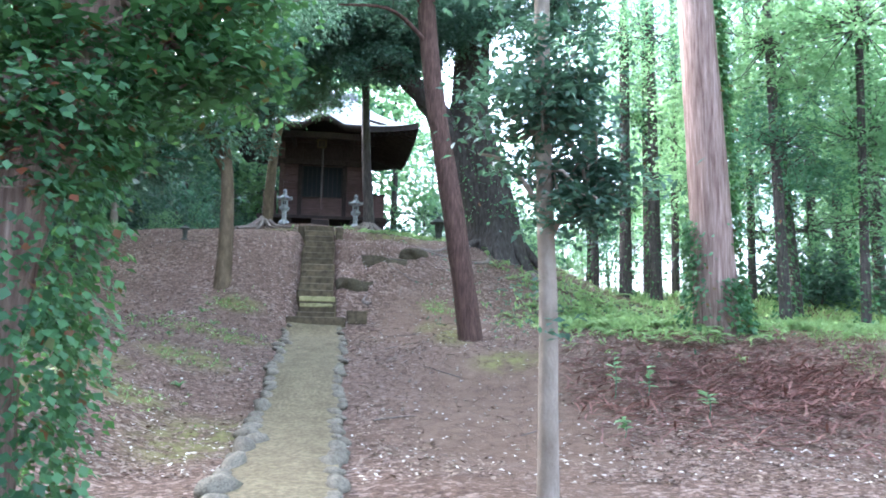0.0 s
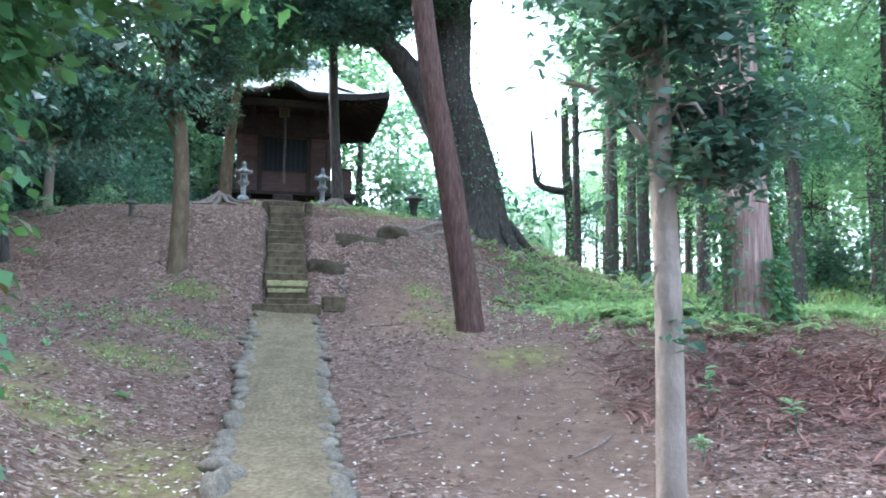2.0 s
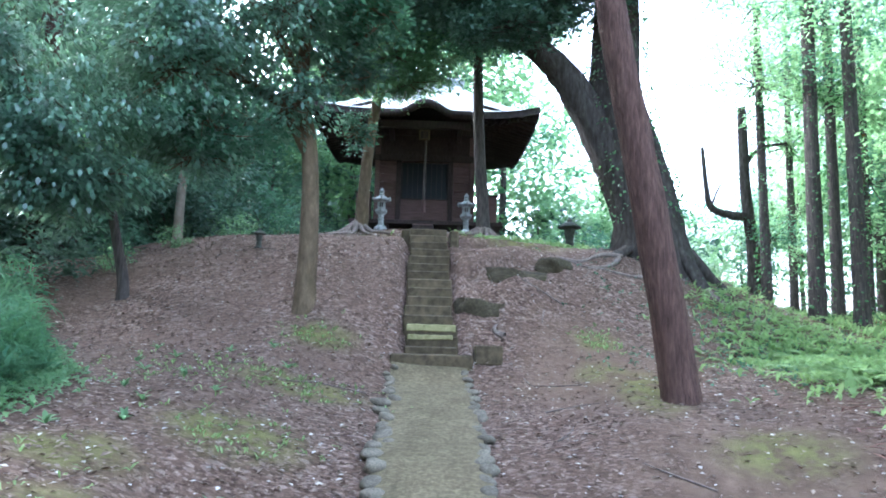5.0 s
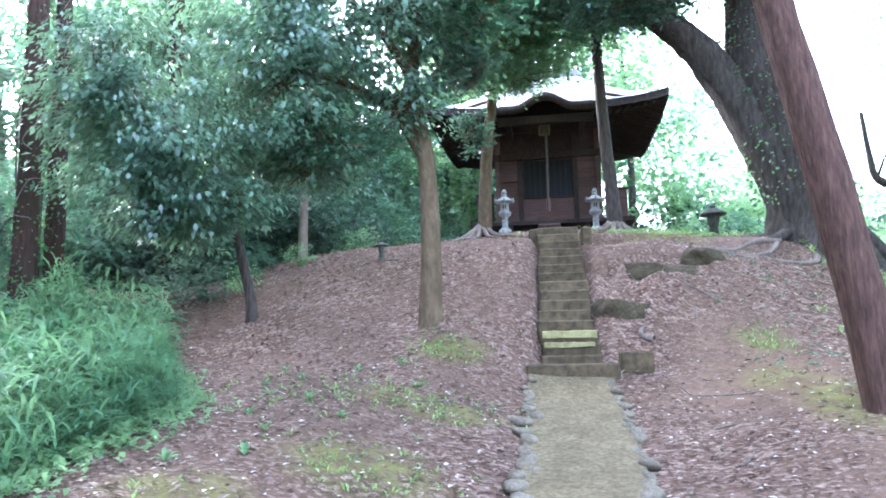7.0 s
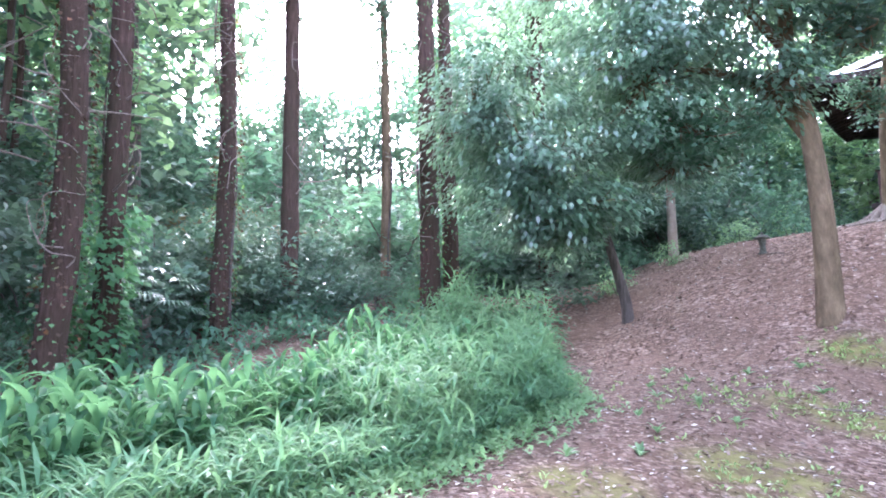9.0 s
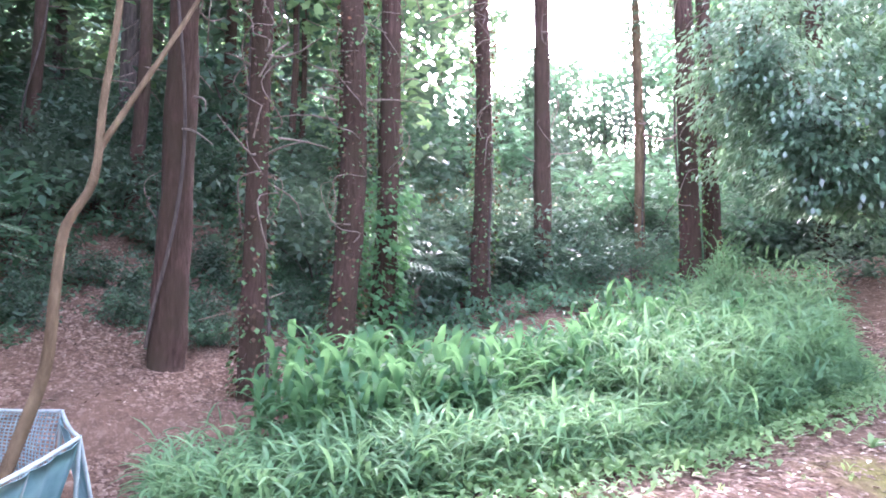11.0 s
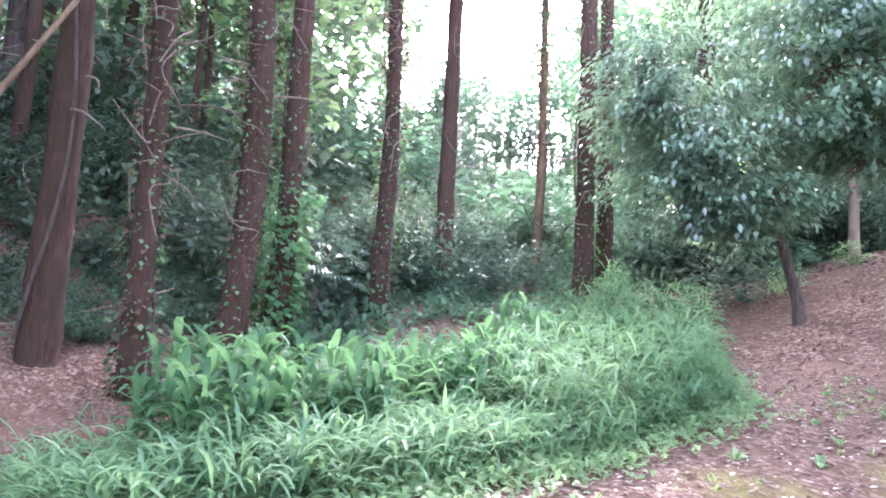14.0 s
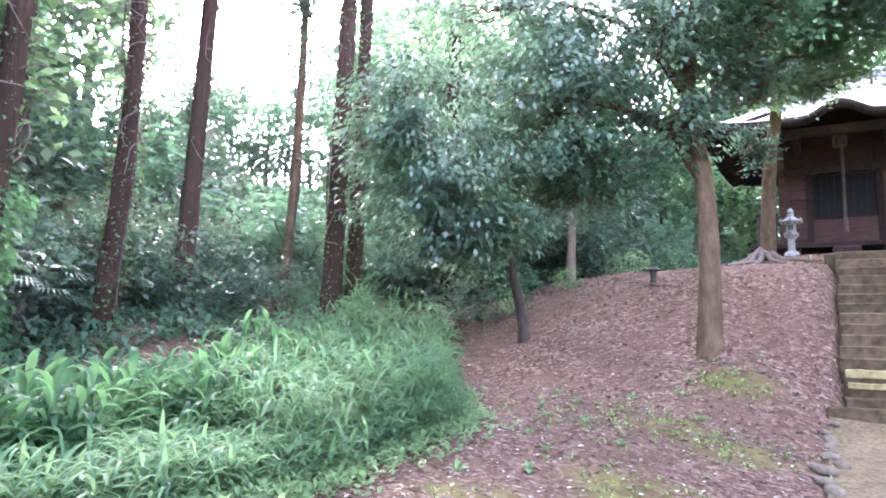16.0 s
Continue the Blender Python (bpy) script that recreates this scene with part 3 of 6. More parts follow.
# small tree on the bank, its dark glossy crown hanging over the clearing
tree("camellia_tree", "olive-trunked tree with dark glossy drooping crown", -4.75, 15.0,
     [(0, 0, 0.3), (0.02, 0, 1.4), (-0.05, 0, 2.6), (-0.22, -0.05, 3.6), (-0.1, 0, 5.2), (0.1, 0.1, 7.2)], 0.19, 0.08, BARK_OLIVE, flare=0.3, seed=17,
     limbs=[([(-0.1, 0, 2.5), (-0.6, -0.3, 3.3), (-1.5, -0.8, 3.7), (-2.6, -1.3, 3.9)], 0.09, 0.02), ([(-0.2, 0, 3.3), (0.5, -0.2, 4.0), (1.1, -0.4, 4.4)], 0.07, 0.02),
            ([(-0.2, 0, 3.7), (-0.9, -0.6, 4.8), (-2.0, -1.0, 5.4)], 0.08, 0.02)],
     crowns=[((-4.35, -1.9, 3.5), (1.0, 0.9, 1.3), 60, 4200, 0.17, 0.116, 0.50, LEAF_GLOSS), ((-3.6, -1.6, 2.7), (1.7, 1.1, 1.5), 110, 9500, 0.17, 0.116, 0.50, LEAF_GLOSS), ((-2.0, -0.9, 3.7), (1.8, 1.2, 1.5), 114, 9620, 0.18, 0.116, 0.50, LEAF_GLOSS),
             ((-0.4, -0.4, 4.8), (1.6, 1.1, 1.0), 80, 6400, 0.19, 0.116, 0.50, LEAF_GLOSS), ((-2.6, -1.0, 5.6), (2.4, 1.5, 1.1), 103, 4940, 0.2, 0.116, 0.50, LEAF_GLOSS),
             ((0.6, -0.2, 6.2), (2.4, 1.4, 0.9), 80, 4420, 0.22, 0.116, 0.50, LEAF_GLOSS), ((-1.3, -0.6, 2.7), (1.1, 0.7, 0.6), 26, 1500, 0.18, 0.13, 0.5, LEAF_MID),
             ((-3.2, -1.3, 1.8), (1.3, 0.6, 0.8), 70, 4600, 0.15, 0.116, 0.50, LEAF_GLOSS), ((-1.8, -0.4, 2.45), (1.2, 0.5, 0.5), 46, 2400, 0.15, 0.116, 0.50, LEAF_GLOSS),
             ((-0.3, -0.35, 3.2), (0.75, 0.45, 0.6), 34, 1700, 0.14, 0.116, 0.50, LEAF_GLOSS), ((0.6, -0.1, 3.7), (0.7, 0.5, 0.5), 24, 1000, 0.14, 0.13, 0.5, LEAF_DARK),
             ((0.9, -0.3, 4.9), (0.9, 0.7, 0.8), 30, 1900, 0.17, 0.13, 0.5, LEAF_MID)])


# the pair of slim trees that flank the lanterns
pairl = tree("slim_tree", "slim grey-brown tree with spreading roots by the lantern", -5.64, 21.6,
     [(0.1, 0, 0.3), (0.12, 0, 1.0), (0.22, 0, 2.4), (0.42, 0, 4.0), (0.5, 0, 7)], 0.20, 0.11, BARK_OLIVE, flare=0.6, seed=23, group="trees flanking the steps",
     crowns=[((0.9, -0.2, 4.1), (1.3, 0.6, 0.7), 44, 3600, 0.17, 0.12, 0.5, LEAF_LIGHT), ((0.1, -0.9, 2.4), (0.45, 0.4, 0.5), 18, 700, 0.13, 0.12, 0.5, LEAF_DARK), ((1.3, -0.7, 3.75), (1.5, 0.7, 0.42), 34, 2600, 0.17, 0.10, 0.45, LEAF_LIGHT), ((0.9, -0.6, 4.5), (1.9, 0.9, 0.6), 44, 5200, 0.2, 0.11, 0.45, LEAF_LIGHT), ((0.8, -0.4, 5.7), (2.9, 1.6, 1.1), 90, 15000, 0.28, 0.12, 0.45, LEAF_MID)])
pairr = tree("slim_tree", "slim grey tree with bare spreading roots by the lantern", -2.52, 22.9,
     [(0, 0, 0.3), (-0.05, 0, 1.2), (-0.15, 0, 2.6), (-0.22, 0, 4.4), (-0.25, 0, 7.5)], 0.21, 0.12, BARK_GREY, flare=0.7, seed=25, group="trees flanking the steps",
     crowns=[((-0.4, -0.4, 5.9), (2.2, 1.3, 0.9), 50, 6500, 0.25, 0.11, 0.45, LEAF_MID)])
for t, (bx, by), sgn in ((pairl, (-5.64, 21.6), -1), (pairr, (-2.52, 22.9), 1)):
    for k in range(6):
        a = -1.6 + 0.45 * (k - 2.5) * 1.1 + 0.15 * sgn
        pts = [(0, 0, 0.32)]
        for f in (0.35, 0.7, 1.0):
            px, py = bx + math.cos(a) * 1.3 * f, by + math.sin(a) * 1.3 * f
            pts.append((px - bx, py - by, float(land(px, py)) - t.matrix_basis.translation.z + 0.06 - 0.07 * f))
        v, q = tube_np(curve(pts, 9), np.linspace(0.08, 0.02, 9), 7, 0.1, k)
        part("root", mesh_np("root", v, q, ROOTS, True), t)

# ivy-smothered tree close at hand
ivy = tree("ivy_clad_tree", "tree wholly smothered in dark green ivy", -2.45, 3.75,
     [(0, 0, 0.5), (0.0, 0, 1.3), (0.12, 0.05, 2.1), (0.35, 0.15, 3), (0.5, 0.2, 6)], 0.22, 0.14, BARK_CEDAR, seed=29, flare=0.2, rough=0.15,
     limbs=[([(0, 0, 2.3), (0.3, 0.1, 2.7), (0.7, 0.2, 3.0)], 0.05, 0.015), ([(0, 0, 2.7), (0.1, 0.3, 3.2), (0.0, 0.5, 3.6)], 0.05, 0.015)],
     crowns=[((0.75, 0.3, 3.15), (0.95, 0.5, 0.65), 60, 5600, 0.14, 0.085, 0.55, LEAF_IVY), ((0.15, 0.1, 2.6), (0.6, 0.5, 0.6), 30, 2600, 0.13, 0.085, 0.55, LEAF_IVY), ((-0.5, 0.2, 3.6), (0.9, 0.7, 0.7), 40, 3200, 0.16, 0.085, 0.55, LEAF_IVY)])
clad(ivy, [(0.02, 0, 0.0), (0.05, 0, 0.9), (0.08, 0, 1.7), (0.2, 0.1, 2.6)], (0.32, 0.36), 7000, 0.060, LEAF_IVY, 33, depth=0.12)

# tall forest conifers over the bank
FOREST = [(-10.25, 5.05, 0.23, 0.6, 0.05), (-9.13, 5.83, 0.155, -0.1, 0.0), (-10.24, 7.08, 0.22, 0.15, 0.3), (-11.06, 7.9, 0.20, 0.5, 0.1), (-12.3, 10.05, 0.19, 0.2, 0.2),
          (-13.2, 11.85, 0.21, 0.1, 0.0), (-11.1, 13.6, 0.22, 0.0, 0.0), (-11.9, 14.9, 0.21, -0.2, 0.0), (-11.4, 17.4, 0.24, 0.0, 0.0), (-13.2, 14.2, 0.125, 0.1, 0.1), (-17.5, 9.0, 0.2, 0.1, 0), (-15.5, 4.5, 0.16, 0, 0.2), (-14.2, 1.2, 0.17, 0.3, 0.1), (-16.8, 2.6, 0.15, -0.3, 0.1), (-18.5, 6.4, 0.18, 0.2, 0), (-13.2, -1.6, 0.2, 0, 0), (-17.0, 7.6, 0.10, 0.7, 0.2), (-17.3, 7.9, 0.09, -0.6, 0.2)]
# places 12 to 15 are added to shade the hillside, partly out of view
rng = np.random.default_rng(77)
for k, (x, y, r, lean, warp) in enumerate(FOREST):
    h = 17.0
    # leaves of the high, unseen crowns are oversized to deepen the shade below
    t = tree("forest_conifer", "tall straight conifer trunk with reddish bark and dead vines", x, y,
             [(0, 0, 0.4), (lean * 0.15, warp * 0.4, 3), (lean * 0.4, -warp * 0.2, 7), (lean * 0.8, 0, 11), (lean, 0, h)], r, r * 0.45, BARK_OLIVE if k == 9 else BARK_FOREST, rough=0.13, flare=0.3, seed=40 + k, rings=34, group="conifers of the wood",
             crowns=[((lean * 0.8, 0, 12.5), (2.4, 2.4, 3.6), 60, 3200, 0.35, 0.26, 0.32, LEAF_FIR)] + ([((0, 0, 6.6), (1.2, 1.2, 2.4), 60, 2600, 0.24, 0.17, 0.3, LEAF_FIR)] if k in (8, 9) else []) + ([((0.3, 0, 7.3), (1.4, 1.4, 0.9), 40, 2000, 0.24, 0.17, 0.3, LEAF_FIR)] if k in (4, 5) else []))
    for s in range(14):
        z0 = rng.uniform(2.2, 8.5)
        a = rng.uniform(0, 6.28)
        L = rng.uniform(0.3, 1.1)
        b0 = np.array([np.interp(z0, [0, 7, 17], [0, lean * 0.4, lean]), 0, z0])
        d = np.array([math.cos(a), math.sin(a), rng.uniform(-0.3, 0.25)])
        v, q = tube_np(curve([b0 + d * r * 0.6, b0 + d * L * 0.6 + rng.normal(0, 0.05, 3), b0 + d * L + rng.normal(0, 0.12, 3)], 6), np.linspace(0.018, 0.005, 6), 5, 0, s)
        part("dead_twig", mesh_np("dead_twig", v, q, ROOTS, True), t)
    if k % 3 != 2:                   # a dead vine hanging on the trunk
        zz = np.linspace(0.2, 9, 18)
        a0 = rng.uniform(0, 6.28)
        ph = rng.uniform(0, 6)
        pts = [(np.interp(h2, [0, 7, 17], [0, lean * 0.4, lean]) + (r + 0.02) * math.cos(a0 + 1.3 * math.sin(h2 * 0.7 + ph) + 0.4 * h2), (r + 0.02) * math.sin(a0 + 1.3 * math.sin(h2 * 0.7 + ph) + 0.4 * h2), h2) for h2 in zz]
        v, q = tube_np(curve(pts, 36), np.linspace(0.022, 0.012, 36), 6, 0.1, k)
        part("vine", mesh_np("vine", v, q, BARK_GREY, True), t, "dead climbing vine")
    if k in (0, 1, 2, 3, 4, 5, 6, 7):     # a tangle of dead creeper standing off the bark
        for s in range(5 if k in (0, 5, 6, 7) else 12):
            z0, a0, pts = rng.uniform(1.2, 6.2), rng.uniform(0, 6.28), []
            for f in np.linspace(0, 1, 7):
                a1, rad = a0 + 0.9 * math.sin(5 * f + s) + rng.normal(0, 0.25), r * (1.02 - 0.03 * z0) + 0.16 * math.sin(math.pi * f) * rng.uniform(0.3, 1.2)
                zz1 = z0 + 0.9 * f + 0.1 * math.sin(9 * f + s)
                pts.append((np.interp(zz1, [0, 7, 17], [0, lean * 0.4, lean]) + rad * math.cos(a1), rad * math.sin(a1), zz1))
            v, q = tube_np(curve(pts, 20), np.linspace(0.011, 0.004, 20), 4, 0, s)
            part("creeper", mesh_np("creeper", v, q, ROOTS, True), t, "dead curling creeper stem")
    if k in (1, 2, 4):
        clad(t, [(0, 0, 0), (lean * 0.15, warp * 0.4, 3), (lean * 0.35, 0, 5.5)], (r * 1.05, r * 0.85), 750, 0.06, LEAF_WITHERED, 290 + k, "dead_ivy", 0.035)
    if k in (1, 2, 3, 4, 6, 7):
        clad(t, [(0, 0, 0), (lean * 0.15, warp * 0.4, 3), (lean * 0.4, -warp * 0.2, 7.5)], (r * 1.05, r * 0.8), 900, 0.062, LEAF_IVY, 90 + k, depth=0.05)
    if k == 3:
        clad(t, [(0.0, -0.1, 0.2), (0.0, -0.1, 1.2), (0.05, -0.1, 2.2)], (r * 1.2, r * 1.7), 1100, 0.12, LEAF_GINGER, 99, depth=0.12)

# trees at the clearing's far side, against the open light
FAR = [(7.0, 23.0, 0.25, -0.1), (6.1, 23.4, 0.27, 0.05), (7.6, 15.6, 0.16, -0.3), (5.5, 25.4, 0.18, -0.1), (7.5, 25.6, 0.22, 0.0), (7.2, 19.2, 0.22, 0.0), (9.0, 27.1, 0.2, 0.1), (8.8, 14.6, 0.12, 0.3),
       (9.6, 19.0, 0.17, -0.8), (11.5, 17.0, 0.2, 0.2), (12.8, 20.5, 0.22, -0.2), (10.6, 24.0, 0.18, 0.1), (13.5, 25.5, 0.24, 0), (10.4, 12.8, 0.16, -0.5), (15.0, 18.0, 0.2, 0.2), (8.2, 31, 0.2, 0), (11.8, 31, 0.22, 0.2)]
for k, (x, y, r, lean) in enumerate(FAR):
    cr = [((lean * 0.6, 0, 9.5), (2.6, 2.6, 3.2), 60, 3300, 0.34, 0.15, 0.45, LEAF_LIGHT if k % 4 else LEAF_MID)]
    if k not in (0, 1, 3, 4):
        cr.append(((lean * 0.3 + 0.3, 0.3, 4.4), (1.7, 1.7, 1.5), 40, 2700, 0.26, 0.13, 0.45, LEAF_LIGHT if k % 2 else LEAF_MID))
    if k >= 5:
        cr.append(((0.25, -0.2, 2.5), (1.3, 1.3, 0.9), 26, 600, 0.22, 0.13, 0.45, LEAF_LIGHT))
    if k not in (0, 1):
        cr.append(((lean * 0.4 - 0.2, -0.4, 6.6), (2.0, 1.8, 1.4), 40, 2200, 0.28, 0.15, 0.45, LEAF_LIGHT))
    t = tree("woodland_tree", "straight woodland tree with ivy on the trunk against the light", x, y, [(0, 0, 0.3), (lean * 0.2, 0, 3), (lean * 0.6, 0, 8), (lean, 0, 14)], r, r * 0.5,
             BARK_GREY, flare=0.3, seed=140 + k, group="trees beyond the clearing", crowns=cr)
    if k in (0, 1, 2, 3, 5, 7, 8):
        clad(t, [(0, 0, 0), (lean * 0.2, 0, 3), (lean * 0.5, 0, 6.5)], (r * 1.15, r * 0.9), 700, 0.09, LEAF_IVY, 190 + k, depth=0.05)

# bare forked tree against the open sky
tree("forked_tree", "bare dark forked tree against the open sky", 5.9, 28.2, [(0.05, 0, 0.4), (0.1, 0, 2.0), (-0.1, 0, 4.2), (-0.15, 0, 7)], 0.29, 0.15, BARK_BIG, seed=61, flare=0.3,
     limbs=[([(0.0, 0, 3.3), (-0.6, -0.1, 3.3), (-1.25, -0.2, 3.55), (-1.4, -0.2, 4.3), (-1.5, -0.2, 5.6)], 0.17, 0.06), ([(-1.25, -0.2, 3.6), (-1.0, -0.2, 4.2), (-0.7, -0.2, 4.6)], 0.05, 0.015),
            ([(-0.1, 0, 5.0), (0.4, 0, 5.6), (1.3, 0.1, 5.8)], 0.09, 0.03)], crowns=[((0.6, 0, 2.6), (0.9, 0.7, 0.9), 20, 1100, 0.2, 0.12, 0.45, LEAF_MID)])

tree("bank_tree", "slanting thin tree with yellow-green leaves on the bank", -8.1, 15.45, [(-0.03, 0.02, 0.3), (-0.18, -0.03, 1.0), (-0.38, -0.06, 1.9), (-0.5, -0.1, 3.4)], 0.11, 0.06, BARK_GREY, seed=71, flare=0.2,
     crowns=[((-0.5, -0.1, 2.4), (0.7, 0.6, 0.8), 24, 1800, 0.18, 0.10, 0.45, LEAF_LIGHT)])
tree("pale_bank_tree", "thin straight tree with whitish bark on the bank", -8.9, 18.6, [(0, 0, 0.4), (0.03, 0, 1.5), (0.1, 0.05, 3.2), (0.1, 0, 7)], 0.12, 0.07, BARK_PALE, seed=72, flare=0.2,
     crowns=[((0.1, 0, 5.2), (1.6, 1.6, 1.4), 40, 3200, 0.25, 0.12, 0.45, LEAF_MID)])

# sapling by the net pen
# its broad second crown is added above the view to shade the pen
tree("crooked_sapling", "thin crooked sapling with a forked stem", -6.5, 3.95, [(0.0, 0.05, 0.2), (-0.02, 0.15, 0.55), (-0.03, 0.27, 1.0), (-0.04, 0.29, 1.4), (-0.05, 0.32, 1.85), (-0.05, 0.47, 2.2), (-0.06, 0.50, 2.75), (-0.06, 0.56, 3.4), (-0.05, 0.7, 5.5)], 0.05, 0.02, BARK_OLIVE, seed=63, flare=0.15, rings=40,
     limbs=[([(-0.06, 0.49, 2.4), (-0.05, 0.72, 2.85), (-0.05, 1.02, 3.45), (0.0, 1.4, 4.3)], 0.024, 0.012)], crowns=[((0.3, 1.0, 5.6), (1.4, 1.4, 0.6), 40, 2600, 0.2, 0.09, 0.4, LEAF_MID), ((-1.6, 0.2, 7.4), (2.8, 2.6, 0.9), 70, 5200, 0.28, 0.13, 0.45, LEAF_MID)])
tree("leaning_sapling", "bare leaning stem growing beside the net pen", -6.5, 4.0, [(0.0, -0.03, 0.25), (0.03, -0.13, 0.55), (0.05, -0.25, 0.90), (0.07, -0.32, 1.2), (0.08, -0.35, 1.5), (0.09, -0.55, 2.1), (0.1, -1.0, 4.5)], 0.072, 0.04, BARK_OLIVE, seed=64, flare=0.15, rings=30)
_v, _q = tube_np(curve([(0, 0, 0), (0.02, 0.67, 0.15), (0.08, 1.33, 0.34), (0.1, 2.0, 0.6)], 12), np.linspace(0.016, 0.009, 12), 6, 0.1, 5)
tagged(part("fallen_pole", mesh_np("fallen_pole", _v, _q, BARK_PALE, True), None, "", pose(-11.46, 4.57, float(land(-11.46, 4.57)) + 0.01)), "thin pale dead pole propped on the undergrowth", "dead branch")


# ---- undergrowth and distant woods ----
def shrub_mesh(seed, material, size=0.10, leaves=720, r=(0.9, 0.9, 0.75), aspect=0.45):
    rng = np.random.default_rng(seed)
    P, c = clumps((0, 0, r[2] * 0.8), r, 34, leaves, 0.17, rng)
    P[:, 2] = np.maximum(P[:, 2], 0.02)
    v, q = leaf_np(P, size, rng, aspect)
    stems = [tube_np(curve([(0, 0, -0.1), e * np.array([0.4, 0.4, 0.6]), e], 5), np.linspace(0.018, 0.004, 5), 4, 0, 1) for e in c[:6]]
    sv, sq = join_np(stems)
    return mesh_np("foliage", v, q, material), mesh_np("branchwork", sv, sq, BARK_GREY, True)


SHRUBS = [shrub_mesh(s, m, z) for s, m, z in ((1, LEAF_DARK, 0.14), (2, LEAF_MID, 0.14), (3, LEAF_FIR, 0.14), (4, LEAF_LIGHT, 0.14), (5, LEAF_DARK, 0.15))]


def shrub(x, y, size, kind):
    t = thing("shrub", ("dense dark evergreen shrub of the undergrowth", "green leafy shrub of the undergrowth", "feathery dark shrub of the undergrowth", "light green leafy shrub in the light", "green leafy shrub of the undergrowth")[kind],
              "shrub", pose(x, y, float(land(x, y)) - 0.05, 0, 0, rng.uniform(0, 360)) @ Matrix.Diagonal((size, size, size * rng.uniform(0.8, 1.3), 1)), "undergrowth")
    part("foliage", SHRUBS[kind][0], t)
    tagged(part("branchwork", SHRUBS[kind][1], t), kind="stuff")


rng = np.random.default_rng(303)
for k in range(95):             # under the conifers and up the wooded hillside
    x, y = rng.uniform(-28, -12.4), rng.uniform(-2, 24)
    if x > -15 and y < 6.5:
        continue
    shrub(x, y, rng.uniform(1.1, 2.3), int(rng.choice([0, 1, 2, 2, 4])))
for k in range(46):             # close behind the bed
    x, y = rng.uniform(-16.5, -11.9), rng.uniform(7.4, 17.5)
    if min(math.hypot(x - f[0], y - f[1]) for f in FOREST) > 0.45:
        shrub(x, y, rng.uniform(0.7, 1.2), int(rng.choice([0, 2, 4])))
for k in range(24):
    shrub(rng.uniform(-18.5, -13.4), rng.uniform(0.0, 8.0), rng.uniform(0.7, 1.4), int(rng.choice([0, 2, 2])))
for k in range(30):
    x, y = rng.uniform(-14.5, -11.4), rng.uniform(-0.5, 7.5)
    if math.hypot(x + 10.9, y - 5.4) > 1.0:
        shrub(x, y, rng.uniform(0.28, 0.55), int(rng.choice([0, 2, 2, 4])))
for k in range(30):             # low cover up the hillside
    shrub(rng.uniform(-24, -13.0), rng.uniform(-2.5, 7.0), rng.uniform(0.7, 1.5), int(rng.choice([1, 2, 1])))
for k in range(26):             # between the bank and the wood
    b, d = radians(rng.uniform(14, 46)), rng.uniform(16, 24)
    x, y = -1.4 - d * math.sin(b), 5 + d * math.cos(b)
    if math.hypot(x - MOUND[0], y - MOUND[1]) > 5.2:
        shrub(x, y, rng.uniform(1.1, 1.9), int(rng.choice([0, 2, 4])))
for k in range(36):             # low bushes at the foot of the wood
    x, y = rng.uniform(-13.2, -10.9), rng.uniform(1.5, 7.6)
    if min(math.hypot(x - f[0], y - f[1]) for f in FOREST) > 0.5:
        shrub(x, y, rng.uniform(0.26, 0.46), int(rng.choice([0, 1, 2])))
for k in range(34):             # beside and behind the mound
    x, y = rng.uniform(-15, -9.0), rng.uniform(16.5, 32)
    shrub(x, y, rng.uniform(0.9, 1.8), int(rng.choice([0, 1, 2, 4])))
for k in range(26):             # behind the shrine
    x, y = rng.uniform(-12, 4.5), rng.uniform(31, 39)
    shrub(x, y, rng.uniform(1.4, 2.6), int(rng.choice([0, 1, 3, 3, 4])))
for k in range(34):             # beyond the far trees
    x, y = rng.uniform(11, 26), rng.uniform(13, 36)
    shrub(x, y, rng.uniform(1.2, 2.4), int(rng.choice([1, 3, 3, 4])))
for x, y, s, k in ((-0.5, 30, 1.5, 3), (1.2, 29, 1.4, 1), (2.6, 30, 1.6, 3), (3.6, 27.5, 1.0, 3), (-8.6, 27, 1.4, 0), (-9, 24, 1.4, 1), (-9.2, 21, 1.1, 4), (5.0, 31, 1.1, 3), (-0.2, 27.9, 0.7, 0)):
    shrub(x, y, s, k)


def far_tree_meshes(seed, material, size):
    rng = np.random.default_rng(seed)
    v, q = tube_np(curve([(0, 0, -0.3), (0.1, 0, 3), (0, 0.2, 5.5), (0, 0, 8.6)], 14), np.linspace(0.2, 0.05, 14), 8, 0.08, seed)
    P, c = clumps((0, 0, 7.0), (3.0, 3.0, 6.0), 120, 3500, 0.5, rng)
    P = P[P[:, 2] > 0.3]
    lv, lq = leaf_np(P, size, rng, 0.6)
    return mesh_np("trunk", v, q, BARK_GREY, True), mesh_np("crown", lv, lq, material)


FARWOOD = [far_tree_meshes(s, m, z) for s, m, z in ((11, LEAF_MID, 0.31), (12, LEAF_FIR, 0.31), (13, LEAF_LIGHT, 0.28), (14, LEAF_DARK, 0.31))]


def far_tree(x, y, s, kind):
    # also places unseen trees that are there only for their shade
    t = thing("wood_tree", ("leafy green tree of the surrounding wood", "dark feathery tree of the surrounding wood", "light green tree of the surrounding wood", "dark evergreen tree of the surrounding wood")[kind], "tree",
              pose(x, y, float(land(x, y)), 0, 0, rng.uniform(0, 360)) @ Matrix.Diagonal((s, s, s * rng.uniform(0.85, 1.15), 1)), "surrounding wood")
    part("trunk", FARWOOD[kind][0], t)
    part("crown", FARWOOD[kind][1], t)


